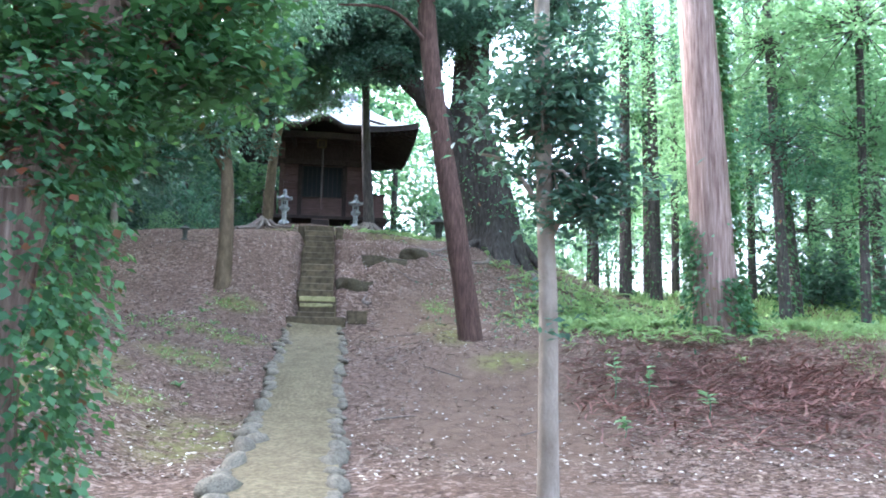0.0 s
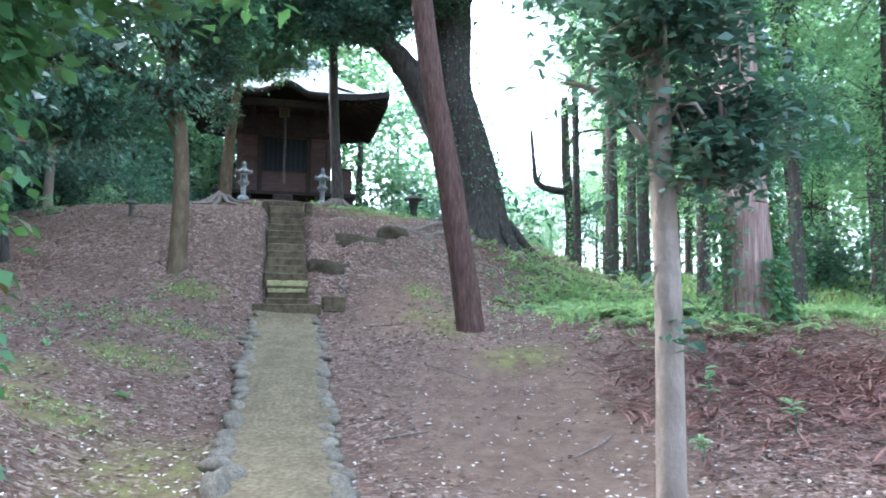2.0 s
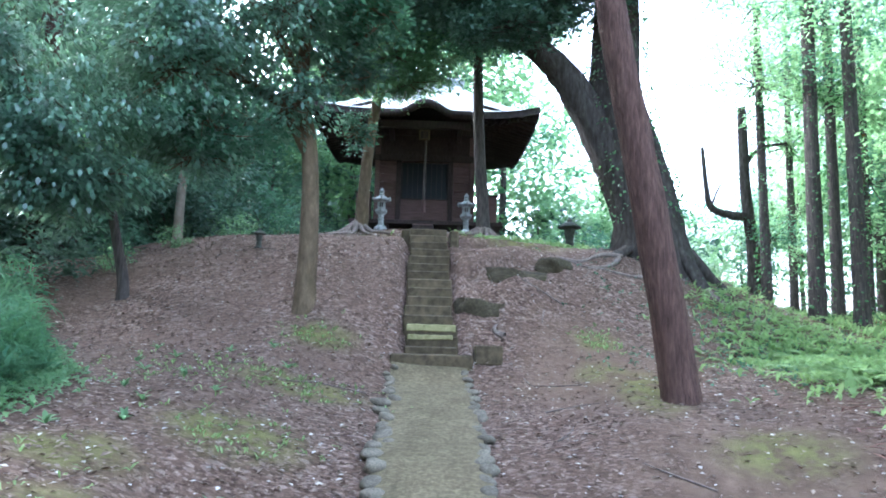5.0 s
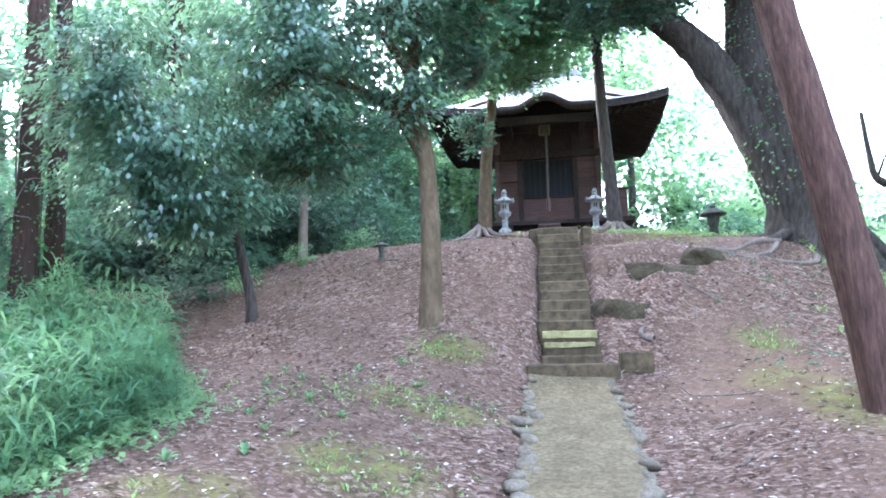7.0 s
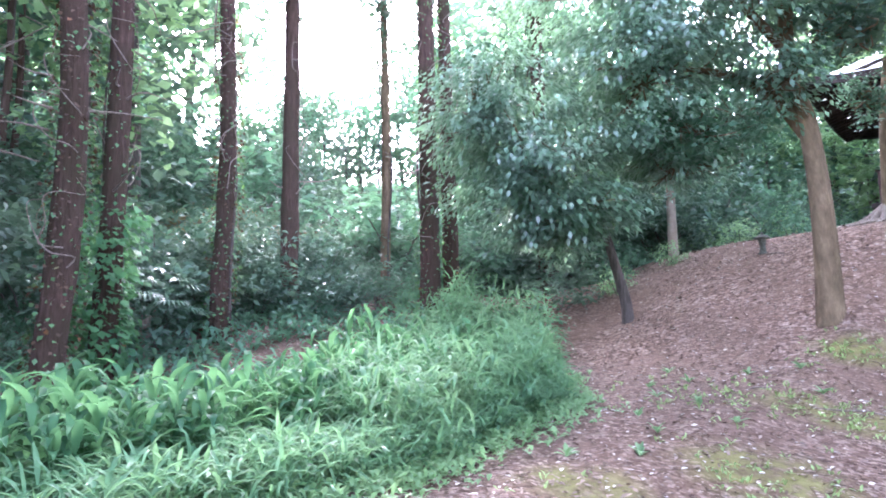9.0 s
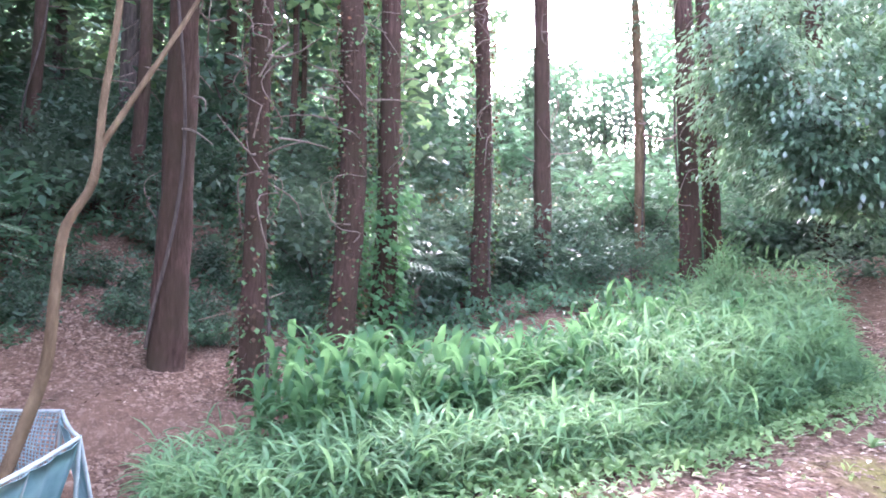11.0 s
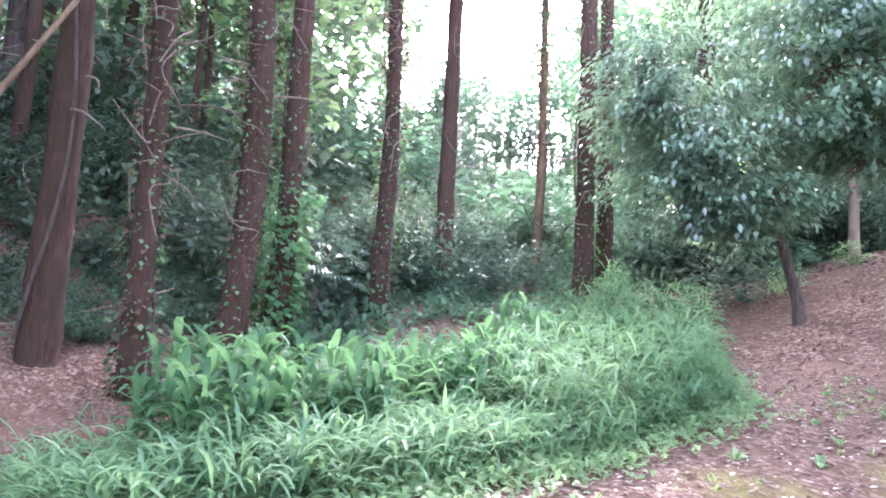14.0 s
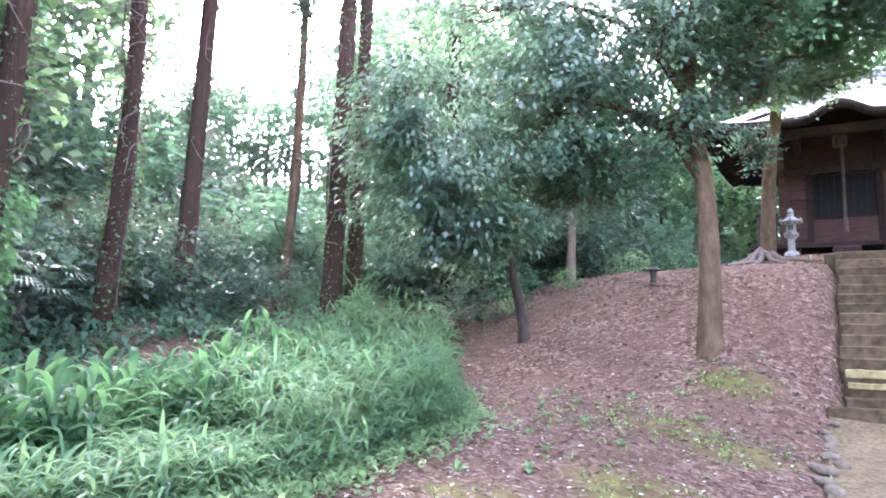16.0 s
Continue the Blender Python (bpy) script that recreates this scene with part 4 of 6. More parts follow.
rng = np.random.default_rng(404)
for d0, lo, hi, step in ((18.5, 71.5, 118, 4.4), (26, 67.5, 116, 4.5), (20, 14, 40, 3.8), (28, 8, 38, 4.5), (32, 42, 66, 3.5)):
    b = lo
    while b < hi:
        d = d0 + rng.uniform(-2, 2.5)
        low = 41 < b < 64
        x, y = -1.4 - d * math.sin(radians(b)), 5 + d * math.cos(radians(b))
        if math.hypot(x - MOUND[0], y - MOUND[1]) > 8.5:
            far_tree(x, y, rng.uniform(0.42, 0.5) if low else rng.uniform(0.9, 1.3), int(rng.choice([1, 3, 0, 1, 3] if low else [0, 2, 0, 1, 2])))
        b += step * rng.uniform(0.8, 1.2)
for k in range(46):              # the lighter woods beyond the clearing
    b, d = rng.uniform(-62, 10), rng.uniform(27, 44)
    if -20 < b < -9 or (b > -9 and d < 39):
        continue
    far_tree(-1.4 - d * math.sin(radians(b)), 5 + d * math.cos(radians(b)), rng.uniform(0.7, 1.15), int(rng.choice([0, 2, 2, 2])))
for x, y, s, kd in ((-11.5, 30.5, 0.75, 0), (-12.5, 26.5, 0.8, 3), (-9.0, 33.0, 1.15, 3), (-6.0, 34.2, 1.2, 0), (-2.6, 33.8, 1.1, 2), (0.6, 35.0, 0.6, 2), (2.6, 33.5, 0.5, 2), (-13.5, 22.5, 0.8, 1), (-13.8, 19.5, 0.7, 3), (-11.0, 22.5, 0.55, 0), (4.2, 36, 0.5, 2), (-14, 33, 1.1, 0), (-10.5, 37, 1.15, 3), (-7.5, 40, 1.2, 0), (-4, 41, 1.2, 2), (-0.8, 41, 1.0, 0), (2.2, 40, 0.8, 2), (-9.5, 31.5, 0.7, 2), (-1.0, 33.2, 0.5, 2), (-16.0, 22.5, 0.95, 1), (-19.0, 24.5, 0.9, 0), (-28.5, 17.5, 0.6, 0), (-27.0, 19.5, 0.6, 1), (-21.5, 25.5, 0.6, 0), (-22.3, 26.5, 0.8, 0), (-25.5, 27.5, 0.66, 1), (-30.0, 21.5, 0.55, 0), (-28.9, 25.0, 0.6, 0), (-29.9, 23.5, 0.62, 1)):
    far_tree(x, y, s, kd)        # close round the shrine's mound
for x, y, s, kd in ((-10.0, -3.2, 0.95, 3), (-12.8, -5.0, 1.0, 1), (-8.2, -4.4, 0.9, 3), (-16.0, -5.5, 1.1, 1), (-6.8, -1.6, 0.75, 1), (-9.8, 0.6, 0.8, 3), (-4.8, 0.3, 0.8, 0), (-7.4, 0.4, 0.7, 3), (-12.6, -0.8, 0.9, 1)):
    far_tree(x, y, s, kd)        # mostly unseen trees, added past the pen to shade the ground there
for b, d, s, kd in ((47, 38, 1.0, 0), (50.5, 36, 0.85, 1), (54, 40, 0.75, 0), (57.5, 37, 0.6, 1), (61, 41, 0.6, 3), (64.5, 37, 0.6, 1)):
    far_tree(-1.4 - d * math.sin(radians(b)), 5 + d * math.cos(radians(b)), s, kd)    # under the gap in the canopy
for b, d, s, kd in ((-8, 44, 0.75, 2), (-10.5, 40, 0.62, 2), (-12.5, 46, 0.8, 0), (-14.5, 41, 0.6, 2), (-16.5, 45, 0.75, 2), (-18.5, 40, 0.68, 0), (-20.5, 44, 0.85, 2), (-14, 33, 0.42, 2), (43, 27, 1.0, 0), (45.5, 31, 1.0, 1)):
    far_tree(-1.4 - d * math.sin(radians(b)), 5 + d * math.cos(radians(b)), s, kd)    # low woods beyond the open slope
for k in range(14):             # unseen trees added behind the walker
    b, d = rng.uniform(140, 285), rng.uniform(18, 30)
    far_tree(-1.4 - d * math.sin(radians(b)), 3 + d * math.cos(radians(b)), rng.uniform(0.8, 1.2), int(rng.choice([0, 1, 3])))


def build_ridge():
    """The wooded hillside that closes the view, lower where the light comes in."""
    bs, us = np.arange(10, 124, 0.45), np.linspace(0, 1, 46)
    top = np.interp(bs, [10, 16, 38, 46, 50, 65, 71, 90, 124], [6, 20, 26, 25, 17, 17, 28, 31, 30])
    vs = []
    for b, h in zip(bs, top):
        for u in us:
            r = 48 + 12 * u
            x, y = -1.4 - r * math.sin(radians(b)), 5 + r * math.cos(radians(b))
            z = h * u**0.75
            lump = 1.5 * noise.noise(Vector((x * 0.35, y * 0.35, z * 0.35))) + 0.9 * noise.noise(Vector((x, y, z)) * 0.9)
            r -= 1.6 * lump
            vs.append((-1.4 - r * math.sin(radians(b)), 5 + r * math.cos(radians(b)), z + lump - 0.6))
    n, m = len(bs), len(us)
    i, j = np.meshgrid(np.arange(n - 1), np.arange(m - 1), indexing="ij")
    k = (i * m + j).ravel()
    q = np.stack([k, k + 1, k + m + 1, k + m], -1)
    tagged(part("backdrop", mesh_np("backdrop", vs, q, RIDGE)), "distant wooded hillside", "hillside", kind="structure")


RIDGE = plain("distant_foliage", (0.034, 0.058, 0.042), (0.095, 0.135, 0.092), 0.9, 2.2, relief=1.0)
build_ridge()


# ---- stone stairs ----
def build_stairs():
    fz = float(land(*FOOT))
    st = thing("stone_stairs", "steep narrow flight of mossy stone steps", "stairs", pose(FOOT[0], FOOT[1], STAIR_Z0, 0, 0, math.degrees(math.atan2(-AXIS[0], AXIS[1]))))
    n = 15
    h, r = (STAIR_Z1 - STAIR_Z0) / n, STAIR_RUN / n
    rng = np.random.default_rng(8)
    for k in range(n):
        w = 0.40 - 0.002 * k + rng.uniform(-0.012, 0.012)
        off = 0.02 * math.sin(k * 1.3) + (0.015 if k < 3 else -0.01)
        bm = bmesh.new()
        box(bm, -w + off, w + off, k * r + rng.uniform(-0.01, 0.01), (k + 1) * r + 0.12, k * h - 0.16, (k + 1) * h, 0.018)
        bmesh.ops.subdivide_edges(bm, edges=[e for e in bm.edges if e.calc_length() > 0.3], cuts=5)
        for v in bm.verts:
            v.co += 0.010 * Vector((noise.noise(v.co * 5 + Vector((k, 0, 0))), noise.noise(v.co * 6 + Vector((0, k, 3))), noise.noise(v.co * 5 + Vector((0, 7, k)))))
        part("step", bm_mesh("step", bm, STEP), st)
        # bright yellow-green band over the front edges of the second and third steps
        if k in (1, 2):
            bm = bmesh.new()
            box(bm, -w + off + 0.02, w + off - (0.03 if k == 2 else 0.08), k * r - 0.022, k * r + 0.16, (k + 1) * h - (0.095 if k == 2 else 0.06), (k + 1) * h + 0.014, 0.01)
            bmesh.ops.subdivide_edges(bm, edges=[e for e in bm.edges if e.calc_length() > 0.3], cuts=9)
            for v in bm.verts:
                v.co.z += 0.016 * noise.noise(v.co * 9)
            part("nosing_band", bm_mesh("nosing_band", bm, STEP_YELLOW), st, "bright yellow-green band along the step edge")
    bm = bmesh.new()
    box(bm, -0.58, 0.62, -0.24, 0.03, -0.3, 0.06, 0.02)
    part("landing_slab", bm_mesh("landing_slab", bm, STEP), st, "long low stone slab at the foot")
    for s in (-1, 1):               # low side walls at the head of the flight
        bm = bmesh.new()
        box(bm, s * 0.40 - 0.09 + (0.10 if s > 0 else -0.06), s * 0.40 + 0.09 + (0.10 if s > 0 else -0.06), STAIR_RUN - 0.35, STAIR_RUN + 0.45, 2.0, STAIR_Z1 - STAIR_Z0 - 0.03, 0.03)
        part("cheek_stone", bm_mesh("cheek_stone", bm, STEP), st)
    return st


build_stairs()
_bm = bmesh.new()
box(_bm, -0.21, 0.21, -0.12, 0.14, -0.12, 0.17, 0.02)
_p = FOOT + SIDE * 0.86 + AXIS * 0.05
tagged(part("stone_block", bm_mesh("stone_block", _bm, STEP), None, "", pose(_p[0], _p[1], float(gz(*_p)) + 0.06, 0, 0, 12)), "squared mossy stone block beside the steps", "stone block")


# ---- shrine ----
SZ = 4.95
YAW = math.degrees(math.atan2(-AXIS[0], AXIS[1]))
shrine = thing("shrine", "small old wooden shrine with red-brown boards and wide eaves", "shrine", pose(-4.62, 25.8, SZ, 0, 0, YAW - 1))
H0, W, D = 0.62, 1.5, 3.0          # floor height, half width, depth


def shrine_box(name, material, x0, x1, y0, y1, z0, z1, bevel=0.01, parent=None, label=""):
    return part(name, box_mesh(name, material, x0, x1, y0, y1, z0, z1, bevel=bevel), parent or shrine, label)


shrine_box("foundation", STONE, -1.8, 1.8, -0.5, D + 0.3, -0.4, 0.12, 0.03, None, "grey stone foundation")
shrine_box("veranda", WOOD_DARK, -2.25, 2.4, -0.95, D + 0.6, H0 - 0.12, H0, 0.01, None, "dark timber veranda floor")
for x in (-2.1, -1.1, 0, 1.1, 2.1):
    shrine_box("veranda_post", WOOD_DARK, x - 0.06, x + 0.06, -0.85, -0.73, -0.3, H0 - 0.125)
    shrine_box("veranda_post", WOOD_DARK, x - 0.06, x + 0.06, 1.4, 1.52, -0.3, H0 - 0.125)
for x in (-W, -0.82, 0.82, W):
    shrine_box("post", WOOD_DARK if abs(x) < 1 else WOOD, x - 0.08, x + 0.08, -0.06, 0.10, H0, 3.7)
for x in (-W, W):
    shrine_box("post", WOOD, x - 0.08, x + 0.08, D - 0.1, D + 0.06, H0, 3.7)
rngb = np.random.default_rng(4)
z = H0
while z < 3.0:                       # boards of the front and the sides
    h = 0.27 + rngb.uniform(-0.02, 0.02)
    for x0, x1 in ((-W + 0.08, -0.90), (0.90, W - 0.08)):
        shrine_box("board", WOOD, x0, x1, 0.0 + rngb.uniform(0, 0.012), 0.04, z, z + h - 0.025, 0.006)
    for x in (-W, W):
        shrine_box("board", WOOD, x - 0.02, x + 0.02 + rngb.uniform(0, 0.01), 0.10, D - 0.1, z, z + h - 0.02, 0.006)
    z += h
shrine_box("back_wall", WOOD, -W + 0.08, W - 0.08, D - 0.04, D, H0, 3.7)
shrine_box("lintel", WOOD_DARK, -W - 0.15, W + 0.15, -0.09, -0.03, 2.66, 2.86)
shrine_box("upper_panel", WOOD_DARK, -W + 0.08, W - 0.08, 0.0, 0.05, 2.86, 3.7)
shrine_box("wall_beam", WOOD_DARK, -W - 0.4, W + 0.4, -0.12, 0.06, 3.5, 3.72)
shrine_box("sill", WOOD, -0.82, 0.82, -0.07, 0.03, H0, H0 + 0.1)
for s in (-1, 1):                    # two lattice doors over plain panels
    door = shrine_box("door", WOOD, min(0.0, s * 0.74) + (0.01 if s > 0 else 0), max(0.0, s * 0.74) - (0.01 if s < 0 else 0), -0.02, 0.02, H0 + 0.1, 1.42, 0.006, None, "red-brown panelled lattice door")
    lo, hi = (0.02, 0.74) if s > 0 else (-0.74, -0.02)
    part("pane", box_mesh("pane", DARK_GLASS, lo, hi, 0.005, 0.012, 1.44, 2.62), door, "dark reflecting pane")
    for x in np.linspace(lo + 0.03, hi - 0.03, 5):
        part("lattice_bar", box_mesh("lattice_bar", WOOD_DARK, x - 0.008, x + 0.008, -0.014, 0.0, 1.44, 2.62), door)
    for zz in (1.44, 2.60):
        part("lattice_rail", box_mesh("lattice_rail", WOOD_DARK, lo, hi, -0.022, -0.015, zz, zz + 0.03), door)
for s in (-1, 1):                    # side screens closing the veranda
    sc = shrine_box("side_screen", WOOD, s * 1.68 - (0.5 if s < 0 else 0), s * 1.68 + (0.66 if s > 0 else 0), 0.3, 0.35, H0, 1.66, 0.01, None, "red-brown board screen on the veranda")
    part("cap", box_mesh("cap", WOOD_DARK, s * 1.68 - 0.04 - (0.5 if s < 0 else 0), s * 1.68 + 0.04 + (0.66 if s > 0 else 0), 0.27, 0.38, 1.662, 1.71), sc)


def build_roof():
    """A hipped sheet-metal roof with lifted corners and a bowed gable over the entrance."""
    X0, Y0, Y1, ridge, zr = 3.4, -1.7, 4.7, 1.0, 5.85
    nx, ny = 56, 48
    u, v = np.meshgrid(np.linspace(-1, 1, nx + 1), np.linspace(0, 1, ny + 1), indexing="ij")
    x, y = u * X0, Y0 + (Y1 - Y0) * v
    tx = (X0 - np.abs(x)) / (X0 - ridge)
    ty = np.minimum(y - Y0, Y1 - y) / ((Y1 - Y0) / 2)
    t = np.clip(np.minimum(tx, ty), 0, 1)
    lift = 0.24 * (np.abs(u) ** 4) * (np.abs(2 * v - 1) ** 4)
    bow = 0.34 * np.cos(np.clip(x / 0.78, -1, 1) * np.pi / 2) ** 1.5 * ss(0.30, 0.0, v)
    top = 3.80 + lift + (zr - 3.80) * (0.72 * t + 0.28 * t**2) + bow
    low = top - 0.16 - 0.05 * (1 - t)
    verts = np.concatenate([np.stack([x, y, top], -1).reshape(-1, 3), np.stack([x, y, low], -1).reshape(-1, 3)])
    k = ny + 1
    N = (nx + 1) * k
    i, j = np.meshgrid(np.arange(nx), np.arange(ny), indexing="ij")
    q = np.stack([i * k + j, (i + 1) * k + j, (i + 1) * k + j + 1, i * k + j + 1], -1).reshape(-1, 4)
    me = mesh_np("roof", verts[:N], q, ROOF, True)
    roof = part("roof", me, shrine, "pale grey sheet roof with upturned corners")
    rim = []
    for a, b in [(i * k, (i + 1) * k) for i in range(nx)] + [(i * k + ny, (i + 1) * k + ny) for i in range(nx)] + [(j, j + 1) for j in range(ny)] + [(nx * k + j, nx * k + j + 1) for j in range(ny)]:
        rim.append((a, b, b + N, a + N))
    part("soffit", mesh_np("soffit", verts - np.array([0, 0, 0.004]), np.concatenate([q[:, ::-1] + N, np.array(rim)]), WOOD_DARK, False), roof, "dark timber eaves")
    f = lambda X, Y: 3.80 + 0.24 * (abs(X / X0) ** 4) * (abs(2 * (Y - Y0) / (Y1 - Y0) - 1) ** 4)
    for X in np.linspace(-3.25, 3.25, 29):
        if abs(X) < 1.2:
            continue
        z0 = f(X, Y0) - 0.30
        bm = bmesh.new()
        box(bm, X - 0.03, X + 0.03, Y0 + 0.08, 0.0, -0.04, 0.04)
        for w in bm.verts:
            w.co.z += z0 + 0.42 * (w.co.y - Y0) / 1.7
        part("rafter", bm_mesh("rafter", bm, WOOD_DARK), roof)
    for s in (-1, 1):
        for Y in np.linspace(-1.4, 4.5, 22):
            z0 = f(s * X0, Y) - 0.30
            bm = bmesh.new()
            box(bm, 1.5, X0 - 0.08, Y - 0.03, Y + 0.03, -0.04, 0.04)
            for w in bm.verts:
                w.co.z += z0 + 0.42 * (X0 - w.co.x) / 1.7
                w.co.x *= s
            part("rafter", bm_mesh("rafter", bm, WOOD_DARK), roof)
    xs = np.linspace(-1.35, 1.35, 28)   # bargeboard that follows the bow
    zs = 3.80 + 0.34 * np.cos(np.clip(xs / 0.78, -1, 1) * np.pi / 2) ** 1.5
    pv = []
    for yy in (Y0 - 0.05, Y0 - 0.006):
        for dz in (0.01, -0.24):
            pv.append(np.stack([xs, np.full(28, yy), zs + dz], -1))
    pv = np.concatenate(pv)
    qs = []
    for a, b in ((0, 1), (1, 3), (3, 2), (2, 0)):
        for i in range(27):
            qs.append((a * 28 + i, a * 28 + i + 1, b * 28 + i + 1, b * 28 + i))
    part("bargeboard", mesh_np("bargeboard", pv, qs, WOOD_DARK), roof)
    part("ridge_cap", box_mesh("ridge_cap", ROOF, -1.25, 1.25, 1.35, 1.65, 5.72, 6.02, bevel=0.06), roof)


build_roof()
for s in (-1, 1):                    # bracket arms and an entrance beam under the bow
    shrine_box("bracket", WOOD_DARK, s * 1.05 - 0.07, s * 1.05 + 0.07, -1.5, -0.02, 3.30, 3.46)
shrine_box("entrance_beam", WOOD_DARK, -1.35, 1.35, -1.5, -1.34, 3.32, 3.55)
plaque = shrine_box("name_plaque", PLAQUE, -0.20, 0.14, -1.40, -1.36, 2.98, 3.30, 0.01, None, "small framed gilt plaque under the gable")
part("panel", box_mesh("panel", WOOD_DARK, -0.14, 0.08, -1.412, -1.402, 3.04, 3.24), plaque)
for zz in (3.07, 3.12, 3.17):
    part("mark", box_mesh("mark", PLAQUE, -0.07, 0.01, -1.42, -1.414, zz, zz + 0.025), plaque)
rp = curve([(0, -1.3, 3.3), (0.01, -1.3, 2.2), (0.0, -1.3, 1.15)], 24)
rv, rq = tube_np(rp, 0.036 + 0.007 * np.sin(np.arange(24) * 2.1), 8, 0.1, 2)
part("bell_rope", mesh_np("bell_rope", rv, rq, ROPE, True), shrine, "faded twisted bell rope")
tv, tq = tube_np(curve([(0, -1.3, 1.2), (0, -1.3, 1.0), (0, -1.3, 0.8)], 6), [0.03, 0.055, 0.05, 0.05, 0.055, 0.06], 8, 0.15, 3)
part("tassel", mesh_np("tassel", tv, tq, WOOD, True), shrine, "dull red tassel")

ob_box = thing("offering_box", "small weathered wooden offering box before the doors", "offering box", shrine.matrix_basis @ pose(0.0, -1.15, 0.0))
part("body", box_mesh("body", WOOD_DARK, -0.32, 0.32, -0.18, 0.18, -0.1, 0.42, bevel=0.015), ob_box)
for k in range(7):
    part("slat", box_mesh("slat", WOOD, -0.30, 0.30, -0.155 + k * 0.05, -0.13 + k * 0.05, 0.422, 0.45), ob_box)


# ---- stone lanterns ----
def ring_mesh(name, profile, sides, material, twist=0.0):
    """A turned or faceted solid from (radius, height) pairs."""
    vs, qs = [], []
    for r, h in profile:
        for k in range(sides):
            a = 2 * math.pi * (k + 0.5) / sides + twist
            vs.append((r * math.cos(a), r * math.sin(a), h))
    n = len(profile)
    for i in range(n - 1):
        for k in range(sides):
            qs.append((i * sides + k, i * sides + (k + 1) % sides, (i + 1) * sides + (k + 1) % sides, (i + 1) * sides + k))
    bm = bmesh.new()
    bv = [bm.verts.new(v) for v in vs]
    for f in qs:
        bm.faces.new([bv[i] for i in f])
    bm.faces.new(bv[:sides][::-1])
    bm.faces.new(bv[-sides:])
    return bm_mesh(name, bm, material)


def lantern(x, y, label, s=1.0, skin=LANTERN, group="stone lanterns", kind=0):
    t = thing("stone_lantern", label, "stone lantern", pose(x, y, float(gz(x, y)) - 0.03, 0, 0, YAW) @ Matrix.Scale(s, 4), group)
    if kind == 0:
        part("base", ring_mesh("base", [(0.20, 0), (0.20, 0.08), (0.15, 0.14), (0.11, 0.16)], 6, skin), t)
        part("shaft", ring_mesh("shaft", [(0.085, 0.15), (0.075, 0.28), (0.09, 0.33), (0.075, 0.38), (0.085, 0.46)], 12, skin), t)
        part("platform", ring_mesh("platform", [(0.09, 0.45), (0.17, 0.52), (0.19, 0.55), (0.18, 0.60), (0.13, 0.61)], 6, skin), t)
        fb = part("firebox", ring_mesh("firebox", [(0.125, 0.605), (0.125, 0.83)], 6, skin), t)
        # solid dark plate: the shade inside the opening is put into its colour
        part("opening_shade", box_mesh("opening_shade", WOOD_DARK, -0.045, 0.045, -0.118, -0.104, 0.66, 0.78), fb, "dark plate in place of the shaded firebox opening")
        part("roof", ring_mesh("roof", [(0.14, 0.825), (0.25, 0.84), (0.265, 0.875), (0.20, 0.91), (0.12, 0.96), (0.07, 1.0)], 6, skin), t)
        for k in range(6):
            a = 2 * math.pi * (k + 0.5) / 6
            part("corner_scroll", bm_mesh("corner_scroll", box(bmesh.new(), -0.03, 0.03, -0.025, 0.025, -0.02, 0.045, 0.01), skin), t, "", pose(0.255 * math.cos(a), 0.255 * math.sin(a), 0.885, 0, 0, math.degrees(a)))
        part("finial", ring_mesh("finial", [(0.06, 0.995), (0.085, 1.03), (0.05, 1.06), (0.075, 1.10), (0.06, 1.15), (0.015, 1.21)], 12, skin), t)
    else:
        part("base", ring_mesh("base", [(0.24, 0), (0.22, 0.1), (0.15, 0.14)], 8, skin), t)
        part("shaft", ring_mesh("shaft", [(0.15, 0.13), (0.12, 0.4), (0.15, 0.55)], 12, skin), t)
        part("firebox", ring_mesh("firebox", [(0.17, 0.55), (0.18, 0.75)], 6, skin), t)
        part("roof", ring_mesh("roof", [(0.2, 0.74), (0.36, 0.77), (0.37, 0.81), (0.25, 0.90), (0.10, 0.97)], 12, skin), t)
        part("finial", ring_mesh("finial", [(0.06, 0.965), (0.09, 1.02), (0.02, 1.1)], 10, skin), t)
    return t


lantern(-5.40, 23.2, "pale grey tiered stone lantern before the shrine", 1.02)
lantern(-3.05, 23.55, "pale grey tiered stone lantern beside a tree", 0.99)
lantern(-0.2, 23.3, "dark mossy squat stone lantern on the mound", 0.86, LANTERN_DARK, "stone lanterns", 1)
lantern(-6.35, 16.95, "dark mossy squat stone lantern on the bank", 0.36, LANTERN_DARK, "stone lanterns", 1)


# ---- mossy ledges and surface roots on the mound ----
def rock_mesh(seed, material):
    bm = bmesh.new()
    bmesh.ops.create_icosphere(bm, subdivisions=3, radius=1)
    o = Vector((seed * 2.3, 5.1, 0))
    for v in bm.verts:
        v.co *= 1 + 0.45 * noise.noise(v.co * 1.4 + o) + 0.22 * noise.noise(v.co * 3.1 + o) + 0.08 * noise.noise(v.co * 7 + o)
        v.co.z = min(v.co.z, 0.55 + 0.1 * noise.noise(v.co * 2 + o))
    return bm_mesh("mossy_rock", bm, material, True)


ROCK = plain("mossy_rock", (0.034, 0.026, 0.016), (0.095, 0.078, 0.040), 0.95, 11, relief=0.9)
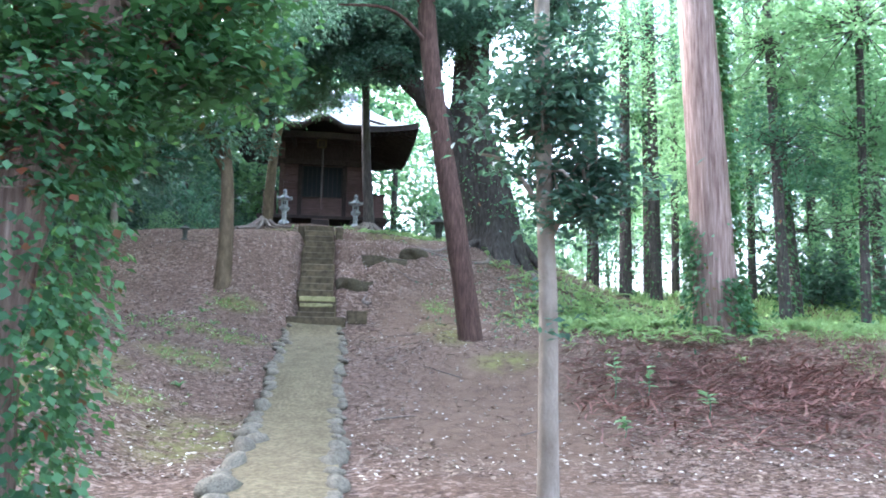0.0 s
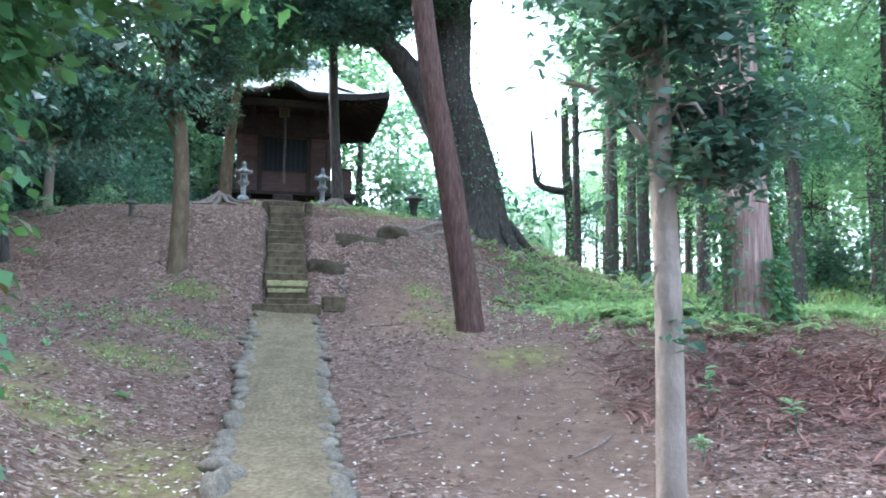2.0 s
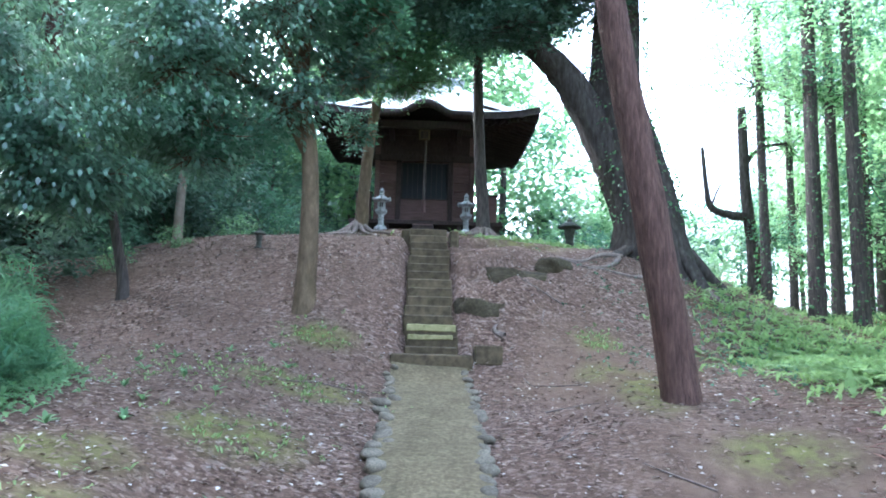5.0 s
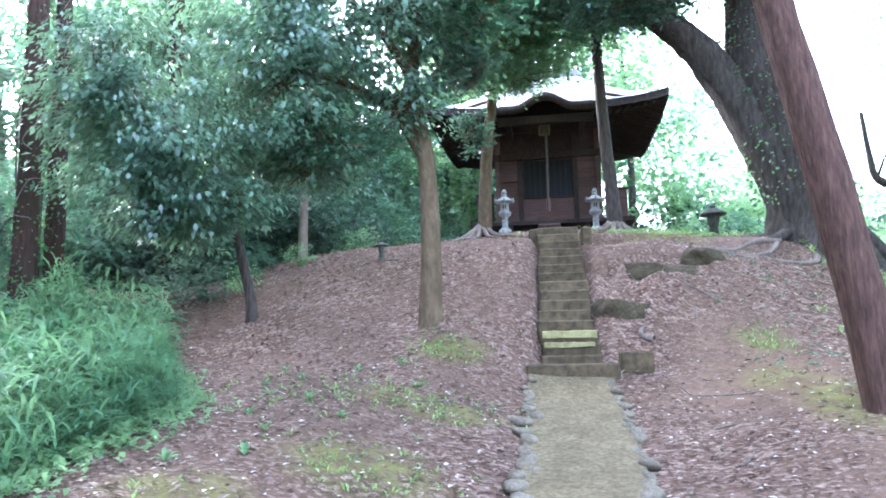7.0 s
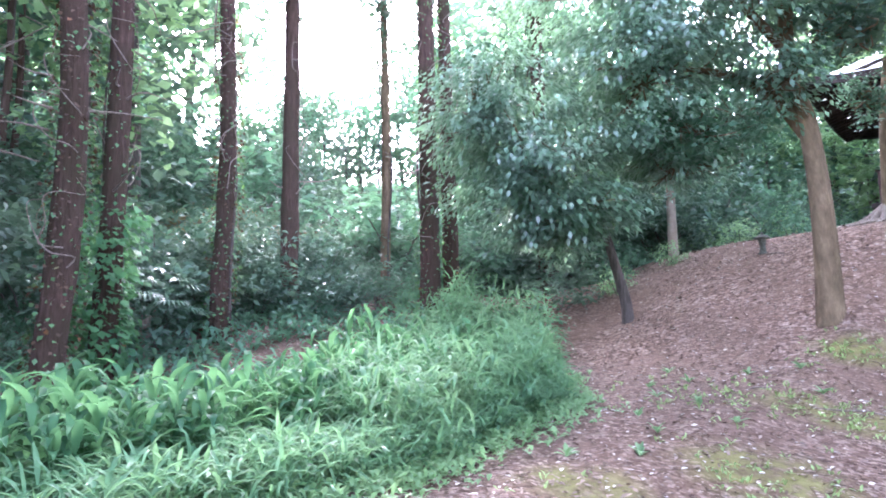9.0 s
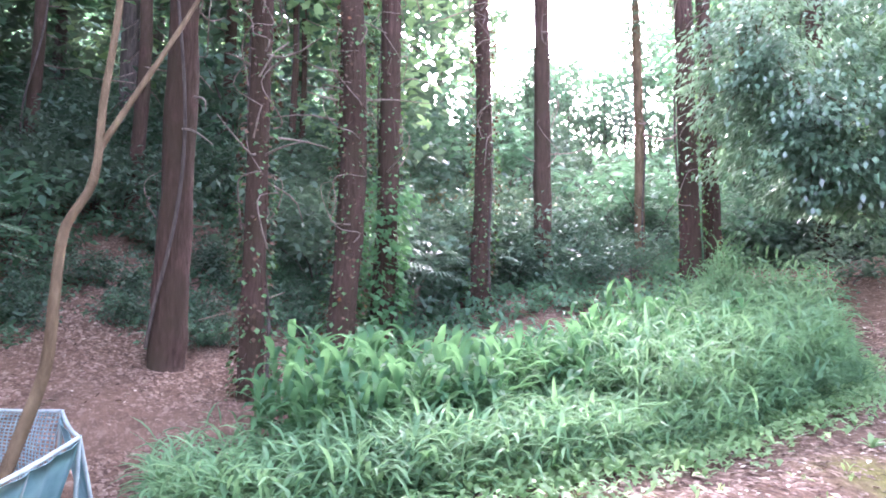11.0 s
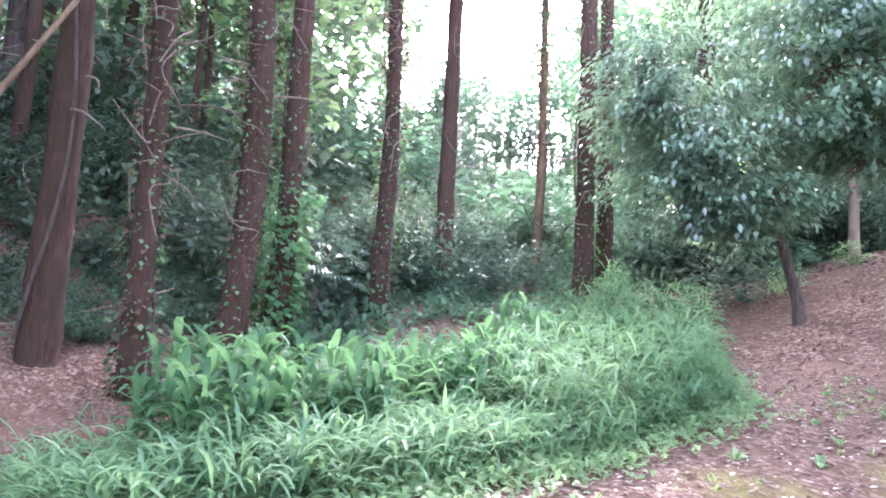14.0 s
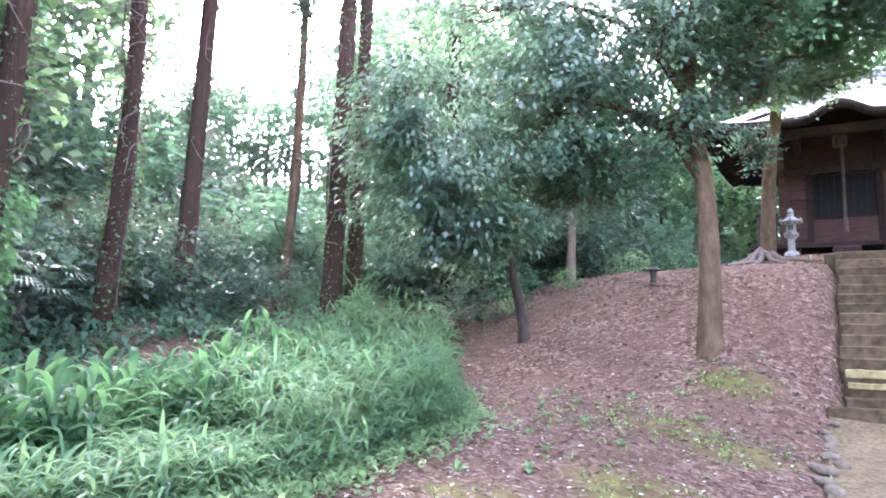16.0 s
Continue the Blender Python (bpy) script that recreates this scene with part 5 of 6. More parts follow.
for k, (x, y, a, b, c) in enumerate(((-1.55, 17.3, 0.75, 0.5, 0.42), (-2.05, 16.05, 0.42, 0.36, 0.42), (-0.75, 17.9, 0.5, 0.35, 0.30), (-0.9, 19.6, 0.9, 0.4, 0.3))):
    tagged(part("mossy_rock", rock_mesh(k, ROCK), None, "", pose(x, y, float(gz(x, y)) - 0.5 * c, 4, 6, 10 + 23 * (k % 3)) @ Matrix.Diagonal((a, b, c, 1))), "flat mossy rock ledge in the mound's slope", "rock", "mossy ledges")
rng = np.random.default_rng(46)
for k, (x, y, az, L) in enumerate(((0.7, 19.5, 3.5, 2.4), (0.6, 19.2, 3.9, 2.0), (1.2, 19.0, 4.2, 1.6), (0.4, 20.3, 3.2, 2.2), (-2.7, 22.2, 4.0, 1.6), (-2.4, 22.1, 5.2, 1.4), (2.4, 19.4, 5.2, 1.6), (-1.6, 15.35, 2.2, 0.35), (-5.6, 20.9, 3.7, 1.8))):
    pts = []
    for f in np.linspace(0, 1, 6):
        px, py = x + math.cos(az + 0.5 * math.sin(3 * f + k)) * L * f, y + math.sin(az + 0.5 * math.sin(3 * f + k)) * L * f
        pts.append((px, py, float(gz(px, py)) + 0.035 - 0.05 * f))
    v, q = tube_np(curve(pts, 16) - np.array(pts[0]), np.linspace(0.06, 0.018, 16), 8, 0.15, k)
    tagged(part("surface_root", mesh_np("surface_root", v, q, ROOTS, True), None, "", pose(*pts[0])), "bare grey-brown tree root crossing the slope", "root", "surface roots")


# ---- net pen ----
def build_pen():
    c = [(-5.0, 3.85), (-6.35, 4.44), (-7.15, 4.27), (-8.3, 3.2)]
    t = thing("net_pen", "low pen of blue-green netting on pipe rails", "pen", pose(-6.35, 4.44, float(gz(-6.35, 4.44))))
    o = np.array([-6.35, 4.44, float(gz(-6.35, 4.44))])
    tops = [1.28, 1.43, 1.50, 1.50]
    for i, (p, zt) in enumerate(zip(c, tops)):
        base = np.array([*p, float(gz(*p)) - 0.1]) - o
        v, q = tube_np(np.linspace(base, np.array([*p, zt + 0.01]) - o, 4), [0.014] * 4, 8)
        part("post", mesh_np("post", v, q, PIPE, True), t)
    for i in range(3):
        a, b = np.array([*c[i], tops[i]]) - o, np.array([*c[i + 1], tops[i + 1]]) - o
        n = 12
        s = np.linspace(0, 1, n)[:, None]
        top = a + (b - a) * s - np.array([0, 0, 1]) * (0.03 * np.sin(np.pi * s))
        v, q = tube_np(top, [0.013] * n, 8)
        part("rail", mesh_np("rail", v, q, PIPE, True), t)
        nrm = np.array([-(b - a)[1], (b - a)[0], 0])
        nrm /= np.linalg.norm(nrm)
        rows = 9
        low = np.array([top[k] * [1, 1, 0] + [0, 0, float(gz(*(top[k] + o)[:2])) - o[2] + 0.01] for k in range(n)])
        f = np.linspace(0, 1, rows)[None, :, None]
        sheet = top[:, None] * (1 - f) + low[:, None] * f + nrm * (0.05 * np.sin(f * np.pi) * (-1 if i == 0 else 1) + 0.012 * np.sin(np.arange(n) * 1.9)[:, None, None])
        if i == 1:
            continue
        if i == 0:
            sheet = sheet[:5]
            n = 5
        lines = []
        fine = 22 if i == 0 else 40
        for g in np.linspace(0, 1, fine):
            ai, fr = int(min(g * (n - 1), n - 2)), g * (n - 1) - int(min(g * (n - 1), n - 2))
            lines.append(sheet[ai] * (1 - fr) + sheet[ai + 1] * fr)
        for g in np.linspace(0, 1, 24):
            ri = min(int(g * (rows - 1)), rows - 2)
            fr = g * (rows - 1) - ri
            lines.append(sheet[:, ri] * (1 - fr) + sheet[:, ri + 1] * fr)
        strips = [tube_np(l, [0.0042] * len(l), 4) for l in lines]
        v, q = join_np(strips)
        tagged(part("netting", mesh_np("netting", v, q, NET), t, "blue-green knotted netting"), kind="stuff")
    for (i, f0, f1) in ((0, 0.34, 0.66), (0, 0.66, 1.0), (1, 0.0, 1.0)):      # solid blue sheet panels at the corner
        a, b = np.array([*c[i], tops[i]]) - o, np.array([*c[i + 1], tops[i + 1]]) - o
        nrm = np.array([-(b - a)[1], (b - a)[0], 0])
        nrm /= np.linalg.norm(nrm) * (-1 if i == 0 else 1)
        u, w = np.meshgrid(np.linspace(f0 + 0.006, f1 - 0.006, 9), np.linspace(0, 1, 7), indexing="ij")
        top = a + (b - a) * u[..., None] - np.array([0, 0, 0.02]) - np.array([0, 0, 0.03]) * np.sin(np.pi * u)[..., None]
        foot = np.array([[float(gz(*(p + o)[:2])) - o[2] + 0.015 for p in row] for row in top])
        P = top.copy()
        P[..., 2] = top[..., 2] * (1 - w) + foot * w
        P = P - nrm * (0.16 * w[..., None] - 0.02 + 0.012 * np.sin(u * 40)[..., None])
        n, k = u.shape
        ii, jj = np.meshgrid(np.arange(n - 1), np.arange(k - 1), indexing="ij")
        q = np.stack([ii * k + jj, (ii + 1) * k + jj, (ii + 1) * k + jj + 1, ii * k + jj + 1], -1).reshape(-1, 4)
        front, back = P.reshape(-1, 3), (P - nrm * 0.006).reshape(-1, 3)
        rim = [(x, y) for x, y in [(m * k, (m + 1) * k) for m in range(n - 1)] + [(m * k + k - 1, (m + 1) * k + k - 1) for m in range(n - 1)] + [(m, m + 1) for m in range(k - 1)] + [((n - 1) * k + m, (n - 1) * k + m + 1) for m in range(k - 1)]]
        q = np.concatenate([q, q[:, ::-1] + n * k, np.array([(x, y, y + n * k, x + n * k) for x, y in rim])])
        part("sheet", mesh_np("sheet", np.concatenate([front, back]), q, SHEET, True), t, "faded blue plastic sheet panel")
        p0 = top[0, 0] + np.array([0, 0, 0.03])
        v, q = tube_np(np.linspace(p0, np.array([*p0[:2], foot[0, 0] - 0.05]) - nrm * 0.14, 4), [0.012] * 4, 8)
        part("stake", mesh_np("stake", v, q, PIPE, True), t)
    return t


build_pen()


# ---- ginger bed, bamboo grass, ferns ----
def blades(P, az, L, w, el, bend, rows=4):
    """Long arching blades with a folded midrib."""
    n = len(P)
    s = np.linspace(0, 1, rows)
    e = el[:, None] - bend[:, None] * s[None]
    step = L[:, None] / (rows - 1)
    dx = np.cumsum(np.concatenate([np.zeros((n, 1)), np.cos(e[:, :-1]) * step], 1), 1)
    dz = np.cumsum(np.concatenate([np.zeros((n, 1)), np.sin(e[:, :-1]) * step], 1), 1)
    d = np.stack([np.cos(az), np.sin(az), 0 * az], -1)
    side = np.stack([-np.sin(az), np.cos(az), 0 * az], -1)
    mid = P[:, None] + d[:, None] * dx[..., None] + np.array([0, 0, 1]) * dz[..., None]
    wid = (w[:, None] * 0.5 * np.maximum(np.sin(np.pi * np.clip(s * 0.88 + 0.10, 0, 1)), 0.03)[None])[..., None]
    up = np.array([0, 0, 1.0]) * wid * 0.5
    v = np.stack([mid + side[:, None] * wid + up, mid, mid - side[:, None] * wid + up], 2).reshape(-1, 3)
    b = np.arange(n)[:, None, None, None] * rows * 3
    r = np.arange(rows - 1)[None, :, None, None] * 3
    c = np.arange(2)[None, None, :, None]
    q = (b + r + c + np.array([0, 1, 4, 3])[None, None, None]).reshape(-1, 4)
    return v, q


def ginger_mesh(seed):
    rng = np.random.default_rng(seed)
    pieces, stalk = [], []
    for k in range(3):
        x0, y0 = rng.normal(0, 0.07, 2)
        h = rng.uniform(0.65, 0.95)
        lean = rng.normal(0, 0.12, 2)
        stalk.append(tube_np(curve([(x0, y0, -0.05), (x0 + lean[0] * 0.4, y0 + lean[1] * 0.4, h * 0.5), (x0 + lean[0], y0 + lean[1], h)], 6), np.linspace(0.011, 0.005, 6), 5))
        m = 9
        f = np.linspace(0.3, 1.0, m)
        P = np.stack([x0 + lean[0] * f, y0 + lean[1] * f, h * f], -1)
        az = rng.uniform(0, 6.28) + np.arange(m) * math.pi + rng.normal(0, 0.35, m)
        pieces.append(blades(P, az, rng.uniform(0.32, 0.52, m), rng.uniform(0.075, 0.105, m), np.interp(f, [0.3, 0.9, 1], [0.35, 0.95, 1.25]) + rng.normal(0, 0.2, m), np.interp(f, [0.3, 1], [1.5, 1.5]) + rng.normal(0, 0.5, m), 5))
    v, q = join_np(pieces)
    sv, sq = join_np(stalk)
    return mesh_np("foliage", v, q, LEAF_GINGER, True), mesh_np("stalk", sv, sq, LEAF_GINGER, True)


def near_edge(y):
    return np.interp(y, [4.7, 5.2, 6.0, 6.9, 8.5, 10.7, 11.3, 12.6, 14.1, 15.2], [-6.3, -5.3, -5.1, -5.3, -5.75, -6.1, -6.3, -7.4, -8.6, -10.0])


GINGER = [ginger_mesh(s) for s in range(5)]
rng = np.random.default_rng(55)
for k in range(170):
    y = rng.uniform(5.6, 11.5)
    x = near_edge(y) - rng.uniform(0.9, 3.0) - 0.25 * max(0, y - 9)
    if x < -8.7 + 0.9 * max(0, 6.8 - y) and y < 6.8:
        continue
    s = rng.uniform(0.58, 0.86) * (0.85 if x > near_edge(y) - 1.2 else 1)
    t = thing("ginger_plant", "tall leafy green ginger plant in the bed", "plant", pose(x, y, float(gz(x, y)), 0, 0, rng.uniform(0, 360)) @ Matrix.Scale(s, 4), "ginger plants of the bed")
    part("foliage", GINGER[k % 5][0], t)
    part("stalk", GINGER[k % 5][1], t)


def grass(name, label, xy, rng, L, w, el, bend, material, hmax, per=4, rows=3):
    """Leafy grass: stems with a few narrow blades each, as one sheet."""
    n = len(xy)
    idx = np.repeat(np.arange(n), per)
    h = rng.uniform(0.02, 1, n * per) * (hmax * rng.uniform(0.5, 1.0, n))[idx]
    off = rng.normal(0, 0.05, (n * per, 2)) * (0.3 + h[:, None] / max(hmax, 0.1))
    P = np.column_stack([xy[idx] + off, gz(xy[idx, 0], xy[idx, 1]) + h])
    m = n * per
    v, q = blades(P, rng.uniform(0, 6.28, m), L * rng.uniform(0.6, 1.3, m), w * rng.uniform(0.7, 1.3, m), el + rng.normal(0, 0.35, m), bend + rng.normal(0, 0.3, m), rows)
    return tagged(part(name, mesh_np(name, v, q, material)), label, "grass", kind="stuff")


rng = np.random.default_rng(66)
y = rng.uniform(4.9, 13.6, 4200)
x = near_edge(y) - np.abs(rng.normal(0, 1, 4200)) * np.interp(y, [5, 9, 14], [0.9, 1.5, 1.8])
grass("bamboo_grass", "dense light green bamboo grass along the bed", np.stack([x, y], -1), rng, 0.26, 0.027, 0.6, 1.1, LEAF_SASA, 0.40, 4, 4)
y = rng.uniform(8.6, 14.2, 1700)
x = near_edge(y) - rng.uniform(0.15, 2.4, 1700)
grass("tall_bamboo_grass", "tall light green bamboo grass at the bank", np.stack([x, y], -1), rng, 0.30, 0.032, 0.6, 1.2, LEAF_SASA, 0.95, 4, 4)
y = rng.uniform(4.8, 12.6, 3000)
x = near_edge(y) + rng.normal(-0.25, 0.32, 3000)
grass("weeds", "low green weeds edging the bed", np.stack([x, y], -1), rng, 0.075, 0.045, 0.5, 0.8, LEAF_LIGHT, 0.14, 4, 3)
x, y = rng.uniform(-17.5, -9.2, 5200), rng.uniform(6.8, 18, 5200)
k = (x < near_edge(y) - 2.6) & (np.array([noise.noise(Vector((a * 0.7, b * 0.7, 9))) for a, b in zip(x, y)]) > -0.25)
grass("woodland_cover", "low dark green leafy cover under the conifers", np.stack([x[k], y[k]], -1), rng, 0.17, 0.075, 0.5, 0.8, LEAF_MID, 0.32, 4, 3)
x, y = rng.uniform(-16.5, -10.8, 3000), rng.uniform(-1, 7.2, 3000)
k = np.array([noise.noise(Vector((a * 0.8, b * 0.8, 5))) for a, b in zip(x, y)]) > np.interp(x, [-16, -11.5, -10.8], [-0.15, 0.05, 0.35])
grass("woodland_herbs", "patches of low green herbs in the litter", np.stack([x[k], y[k]], -1), rng, 0.13, 0.06, 0.5, 0.8, LEAF_MID, 0.2, 4, 3)
for x, y, s, k in ((-9.4, 14.4, 0.75, 1), (-9.8, 15.8, 0.85, 2), (-9.5, 17.4, 0.7, 1), (-10.2, 19.2, 0.9, 4), (-9.0, 20.6, 0.8, 3), (-8.9, 16.4, 0.4, 3), (-8.4, 17.6, 0.35, 3), (-8.0, 19.8, 0.5, 3), (-7.6, 21.6, 0.6, 1), (-8.4, 23.5, 0.8, 3), (-7.7, 25.4, 0.6, 1)):
    shrub(x, y, s, k)


def ferns(name, label, centers, rng, L=0.42, material=LEAF_FERN):
    """Arching fronds with paired leaflets."""
    fr, n = 6, len(centers)
    idx = np.repeat(np.arange(n), fr)
    az = rng.uniform(0, 6.28, n * fr)
    ln = L * rng.uniform(0.6, 1.2, n * fr)
    m = 10
    s = np.linspace(0.12, 1, m)
    e0 = 1.1 + rng.normal(0, 0.2, n * fr)
    dx = np.sin(s[None] * 1.15) * ln[:, None] * 0.85
    dz = (s * np.sin(e0)[:, None] - 0.75 * s**2) * ln[:, None]
    d = np.stack([np.cos(az), np.sin(az), 0 * az], -1)
    side = np.stack([-np.sin(az), np.cos(az), 0 * az], -1)
    P = centers[idx][:, None] + d[:, None] * dx[..., None] + np.array([0, 0, 1.0]) * np.maximum(dz, -0.02)[..., None]
    w = (ln[:, None] * 0.26 * np.sin(np.pi * (0.12 + 0.86 * (1 - s))) ** 0.8)[..., None]
    t = (ln / m)[:, None, None] * 0.62
    pieces = []
    for sg in (-1, 1):
        tip = P + side[:, None] * w * sg + d[:, None] * w * 0.35 - np.array([0, 0, 1.0]) * w * 0.2
        v = np.stack([P, (P + tip) / 2 + d[:, None] * t, tip, (P + tip) / 2 - d[:, None] * t], 2).reshape(-1, 3)
        pieces.append((v, np.arange(len(v)).reshape(-1, 4)))
    v, q = join_np(pieces)
    return tagged(part(name, mesh_np(name, v, q, material)), label, "ferns", kind="stuff")


def scatter(n, cx, cy, sx, sy, rng):
    x, y = rng.normal(cx, sx, n), rng.normal(cy, sy, n)
    return np.stack([x, y, gz(x, y)], -1)


rng = np.random.default_rng(88)
cs = np.concatenate([scatter(110, 3.2, 16.5, 0.9, 1.2, rng), scatter(170, 5.2, 15.6, 1.0, 1.3, rng), scatter(120, 6.6, 14.2, 0.9, 0.9, rng), scatter(120, 4.4, 19.0, 1.2, 1.4, rng), scatter(60, 8.5, 13.6, 1.0, 0.8, rng), scatter(240, 5.6, 13.4, 1.2, 0.7, rng), scatter(120, 3.4, 14.4, 0.6, 0.9, rng), scatter(110, 3.6, 12.4, 0.6, 0.8, rng), scatter(60, -0.6, 21.6, 1.2, 0.5, rng)])
ferns("ferns", "bright light green ferns on the sunny slope", cs[::2], rng)
P = np.concatenate([scatter(340, 3.3, 17.0, 0.8, 1.3, rng), scatter(560, 5.2, 15.6, 1.1, 1.3, rng), scatter(300, 6.6, 14.0, 0.9, 0.9, rng), scatter(300, 3.9, 19.2, 1.1, 1.3, rng), scatter(520, 5.6, 13.2, 1.2, 0.7, rng), scatter(260, 3.2, 14.4, 0.6, 0.9, rng), scatter(300, 3.7, 12.6, 0.7, 0.9, rng), scatter(160, -0.6, 21.4, 1.3, 0.6, rng)])
grass("fern_cover", "bright yellow-green fern cover on the slope", P[:, :2], rng, 0.15, 0.055, 0.6, 0.9, LEAF_FERN, 0.10, 4)
x, y = rng.uniform(5.8, 11, 2000), rng.uniform(9.4, 14.5, 2000)
grass("grass", "short light green grass under the trees", np.stack([x, y], -1), rng, 0.10, 0.012, 0.9, 0.7, LEAF_FERN, 0.03, 3)
x, y = rng.uniform(6, 17, 2600), rng.uniform(15, 28, 2600)
grass("meadow_grass", "light green grass in the open beyond the trees", np.stack([x, y], -1), rng, 0.22, 0.05, 0.9, 0.7, LEAF_FERN, 0.06, 3)
x, y = rng.normal(3.8, 1.6, 1200), rng.normal(16.5, 1.8, 1200)
grass("ground_cover", "low leafy green cover on the slope", np.stack([x, y], -1), rng, 0.07, 0.04, 0.5, 0.8, LEAF_MID, 0.07, 3)
P = np.concatenate([scatter(70, -3.9, 12.4, 0.5, 0.3, rng), scatter(60, -4.3, 14.3, 0.35, 0.25, rng), scatter(50, -0.15, 15.7, 0.25, 0.2, rng), scatter(70, -5.2, 12.2, 0.9, 0.5, rng), scatter(50, -3.8, 8.3, 0.5, 0.4, rng), scatter(40, -3.8, 10.4, 0.4, 0.3, rng)])
grass("moss_weeds", "small bright green weeds sprouting in the moss", P[:, :2], rng, 0.06, 0.022, 0.7, 0.7, LEAF_FERN, 0.03, 4)
for x, y in ((-4.82, 10.65), (-5.1, 9.7), (-4.4, 11.3), (-5.6, 12.0), (-3.4, 9.2), (-5.7, 12.9), (-5.2, 13.4), (-4.7, 13.7), (-6.3, 13.5), (-4.2, 12.9), (-5.0, 11.8), (-6.0, 12.5), (-4.6, 10.0), (-5.35, 11.2)):
    c = np.array([[x, y, float(gz(x, y))]])
    rr = np.random.default_rng(int(abs(x * 100)))
    v, q = blades(np.repeat(c, 9, 0), rr.uniform(0, 6.28, 9), rr.uniform(0.07, 0.15, 9), rr.uniform(0.03, 0.05, 9), rr.uniform(0.5, 1.2, 9), rr.uniform(0.5, 1.0, 9), 4)
    tagged(part("weed_tuft", mesh_np("weed_tuft", v - c, q, LEAF_LIGHT, True), None, "", pose(*c[0])), "small broad-leaved green weed in the litter", "weed", "weeds in the litter")
for x, y, h in ((2.19, 9.0, 0.48), (2.55, 8.8, 0.42), (1.95, 7.6, 0.22), (3.0, 8.0, 0.3)):
    rr = np.random.default_rng(int(x * 100))
    c = np.array([x, y, float(gz(x, y))])
    t = thing("seedling", "bright green broad-leaved seedling in the litter", "seedling", pose(*c), "seedlings")
    v, q = tube_np(curve([(0, 0, -0.03), (0.02, 0, h * 0.5), (0, 0.03, h)], 6), np.linspace(0.007, 0.003, 6), 5)
    part("stem", mesh_np("stem", v, q, LEAF_MID, True), t)
    f = rr.uniform(0.35, 1, 11)
    v, q = blades(np.stack([0 * f, 0.03 * f, h * f], -1), rr.uniform(0, 6.28, 11), rr.uniform(0.09, 0.14, 11), rr.uniform(0.05, 0.08, 11), rr.uniform(0.1, 0.6, 11), rr.uniform(0.3, 0.8, 11), 4)
    part("leaves", mesh_np("leaves", v, q, LEAF_LIGHT, True), t)


rng = np.random.default_rng(91)
for x, y, z in ((-6.62, 3.62, 2.72), (-6.45, 3.55, 2.56), (-6.3, 3.5, 2.38), (-6.42, 3.36, 2.2), (-6.6, 3.4, 2.9)):
    t = thing("fir_spray", "drooping light green conifer spray beside the pen", "branch", pose(x, y, z), "fir sprays")
    for k in range(3):
        az = 0.9 + 0.45 * (k - 1)
        L = rng.uniform(0.42, 0.6)
        u = np.linspace(0, 1, 22)
        stem = np.stack([np.cos(az) * L * u, np.sin(az) * L * u, 0.05 * u - 0.22 * u**2 * L], -1)
        v, q = tube_np(stem - np.array([0, 0, 0.0]), np.linspace(0.006, 0.002, 22), 4)
        part("twig", mesh_np("twig", v, q, BARK_OLIVE, True), t)
        P = np.repeat(stem, 2, 0)
        hd = az + np.tile([0.95, -0.95], 22) + rng.normal(0, 0.1, 44)
        v, q = blades(P, hd, 0.16 * np.repeat(1 - 0.6 * u, 2), np.full(44, 0.030), np.full(44, -0.05), np.full(44, 0.4), 3)
        part("foliage", mesh_np("foliage", v, q, LEAF_FIR), t)


def palm(x, y, seed):
    """A young fan palm: a short shaggy stem and long-stalked fans of narrow leaflets."""
    rg = np.random.default_rng(seed)
    t = thing("fan_palm", "young dark green fan palm in the undergrowth", "palm", pose(x, y, float(gz(x, y))))
    v, q = tube_np(curve([(0, 0, -0.1), (0.02, 0, 0.3), (0, 0.02, 0.62)], 8), np.linspace(0.10, 0.07, 8), 9, 0.2, seed, 0.2)
    part("stem", mesh_np("stem", v, q, ROOTS, True), t)
    for k in range(11):
        az, L = k * 2.4 + rg.normal(0, 0.2), rg.uniform(0.5, 0.8)
        el = rg.uniform(0.1, 1.1)
        d = np.array([math.cos(az) * math.cos(el), math.sin(az) * math.cos(el), math.sin(el)])
        tip = np.array([0, 0, 0.6]) + d * L - np.array([0, 0, 0.10])
        v, q = tube_np(curve([(0, 0, 0.55), np.array([0, 0, 0.6]) + d * L * 0.6, tip], 8), np.linspace(0.012, 0.006, 8), 5)
        part("stalk", mesh_np("stalk", v, q, LEAF_DARK, True), t)
        m = 15
        fan = az + np.linspace(-1.5, 1.5, m)
        v, q = blades(np.repeat(tip[None], m, 0), fan, 0.42 - 0.08 * np.abs(np.linspace(-1, 1, m)), np.full(m, 0.045), np.full(m, el * 0.5), np.full(m, 1.3), 4)
        part("fan", mesh_np("fan", v, q, LEAF_DARK, True), t)


palm(-12.6, 9.15, 3)
palm(-12.0, 8.75, 8)


# ---- litter ----
rng = np.random.default_rng(101)
n = 62000
x, y = rng.uniform(-9.5, 9.5, n), 6 + 18 * rng.uniform(0, 1, n) ** 1.25
dens = np.array([0.5 + 0.5 * noise.noise(Vector((a * 0.6, b * 0.6, 3))) for a, b in zip(x, y)])
a, s = along(x, y)
keep = (rng.uniform(0, 1, n) < np.clip(0.25 + 1.1 * dens, 0, 1)) & ~((np.abs(s) < 0.55) & (a < STAIR_RUN + 0.3) & (rng.uniform(0, 1, n) > 0.12)) & (rng.uniform(0, 1, n) > 0.8 * trodden_ground(x, y))
x, y = x[keep], y[keep]
P = np.stack([x, y, gz(x, y) + 0.014], -1)
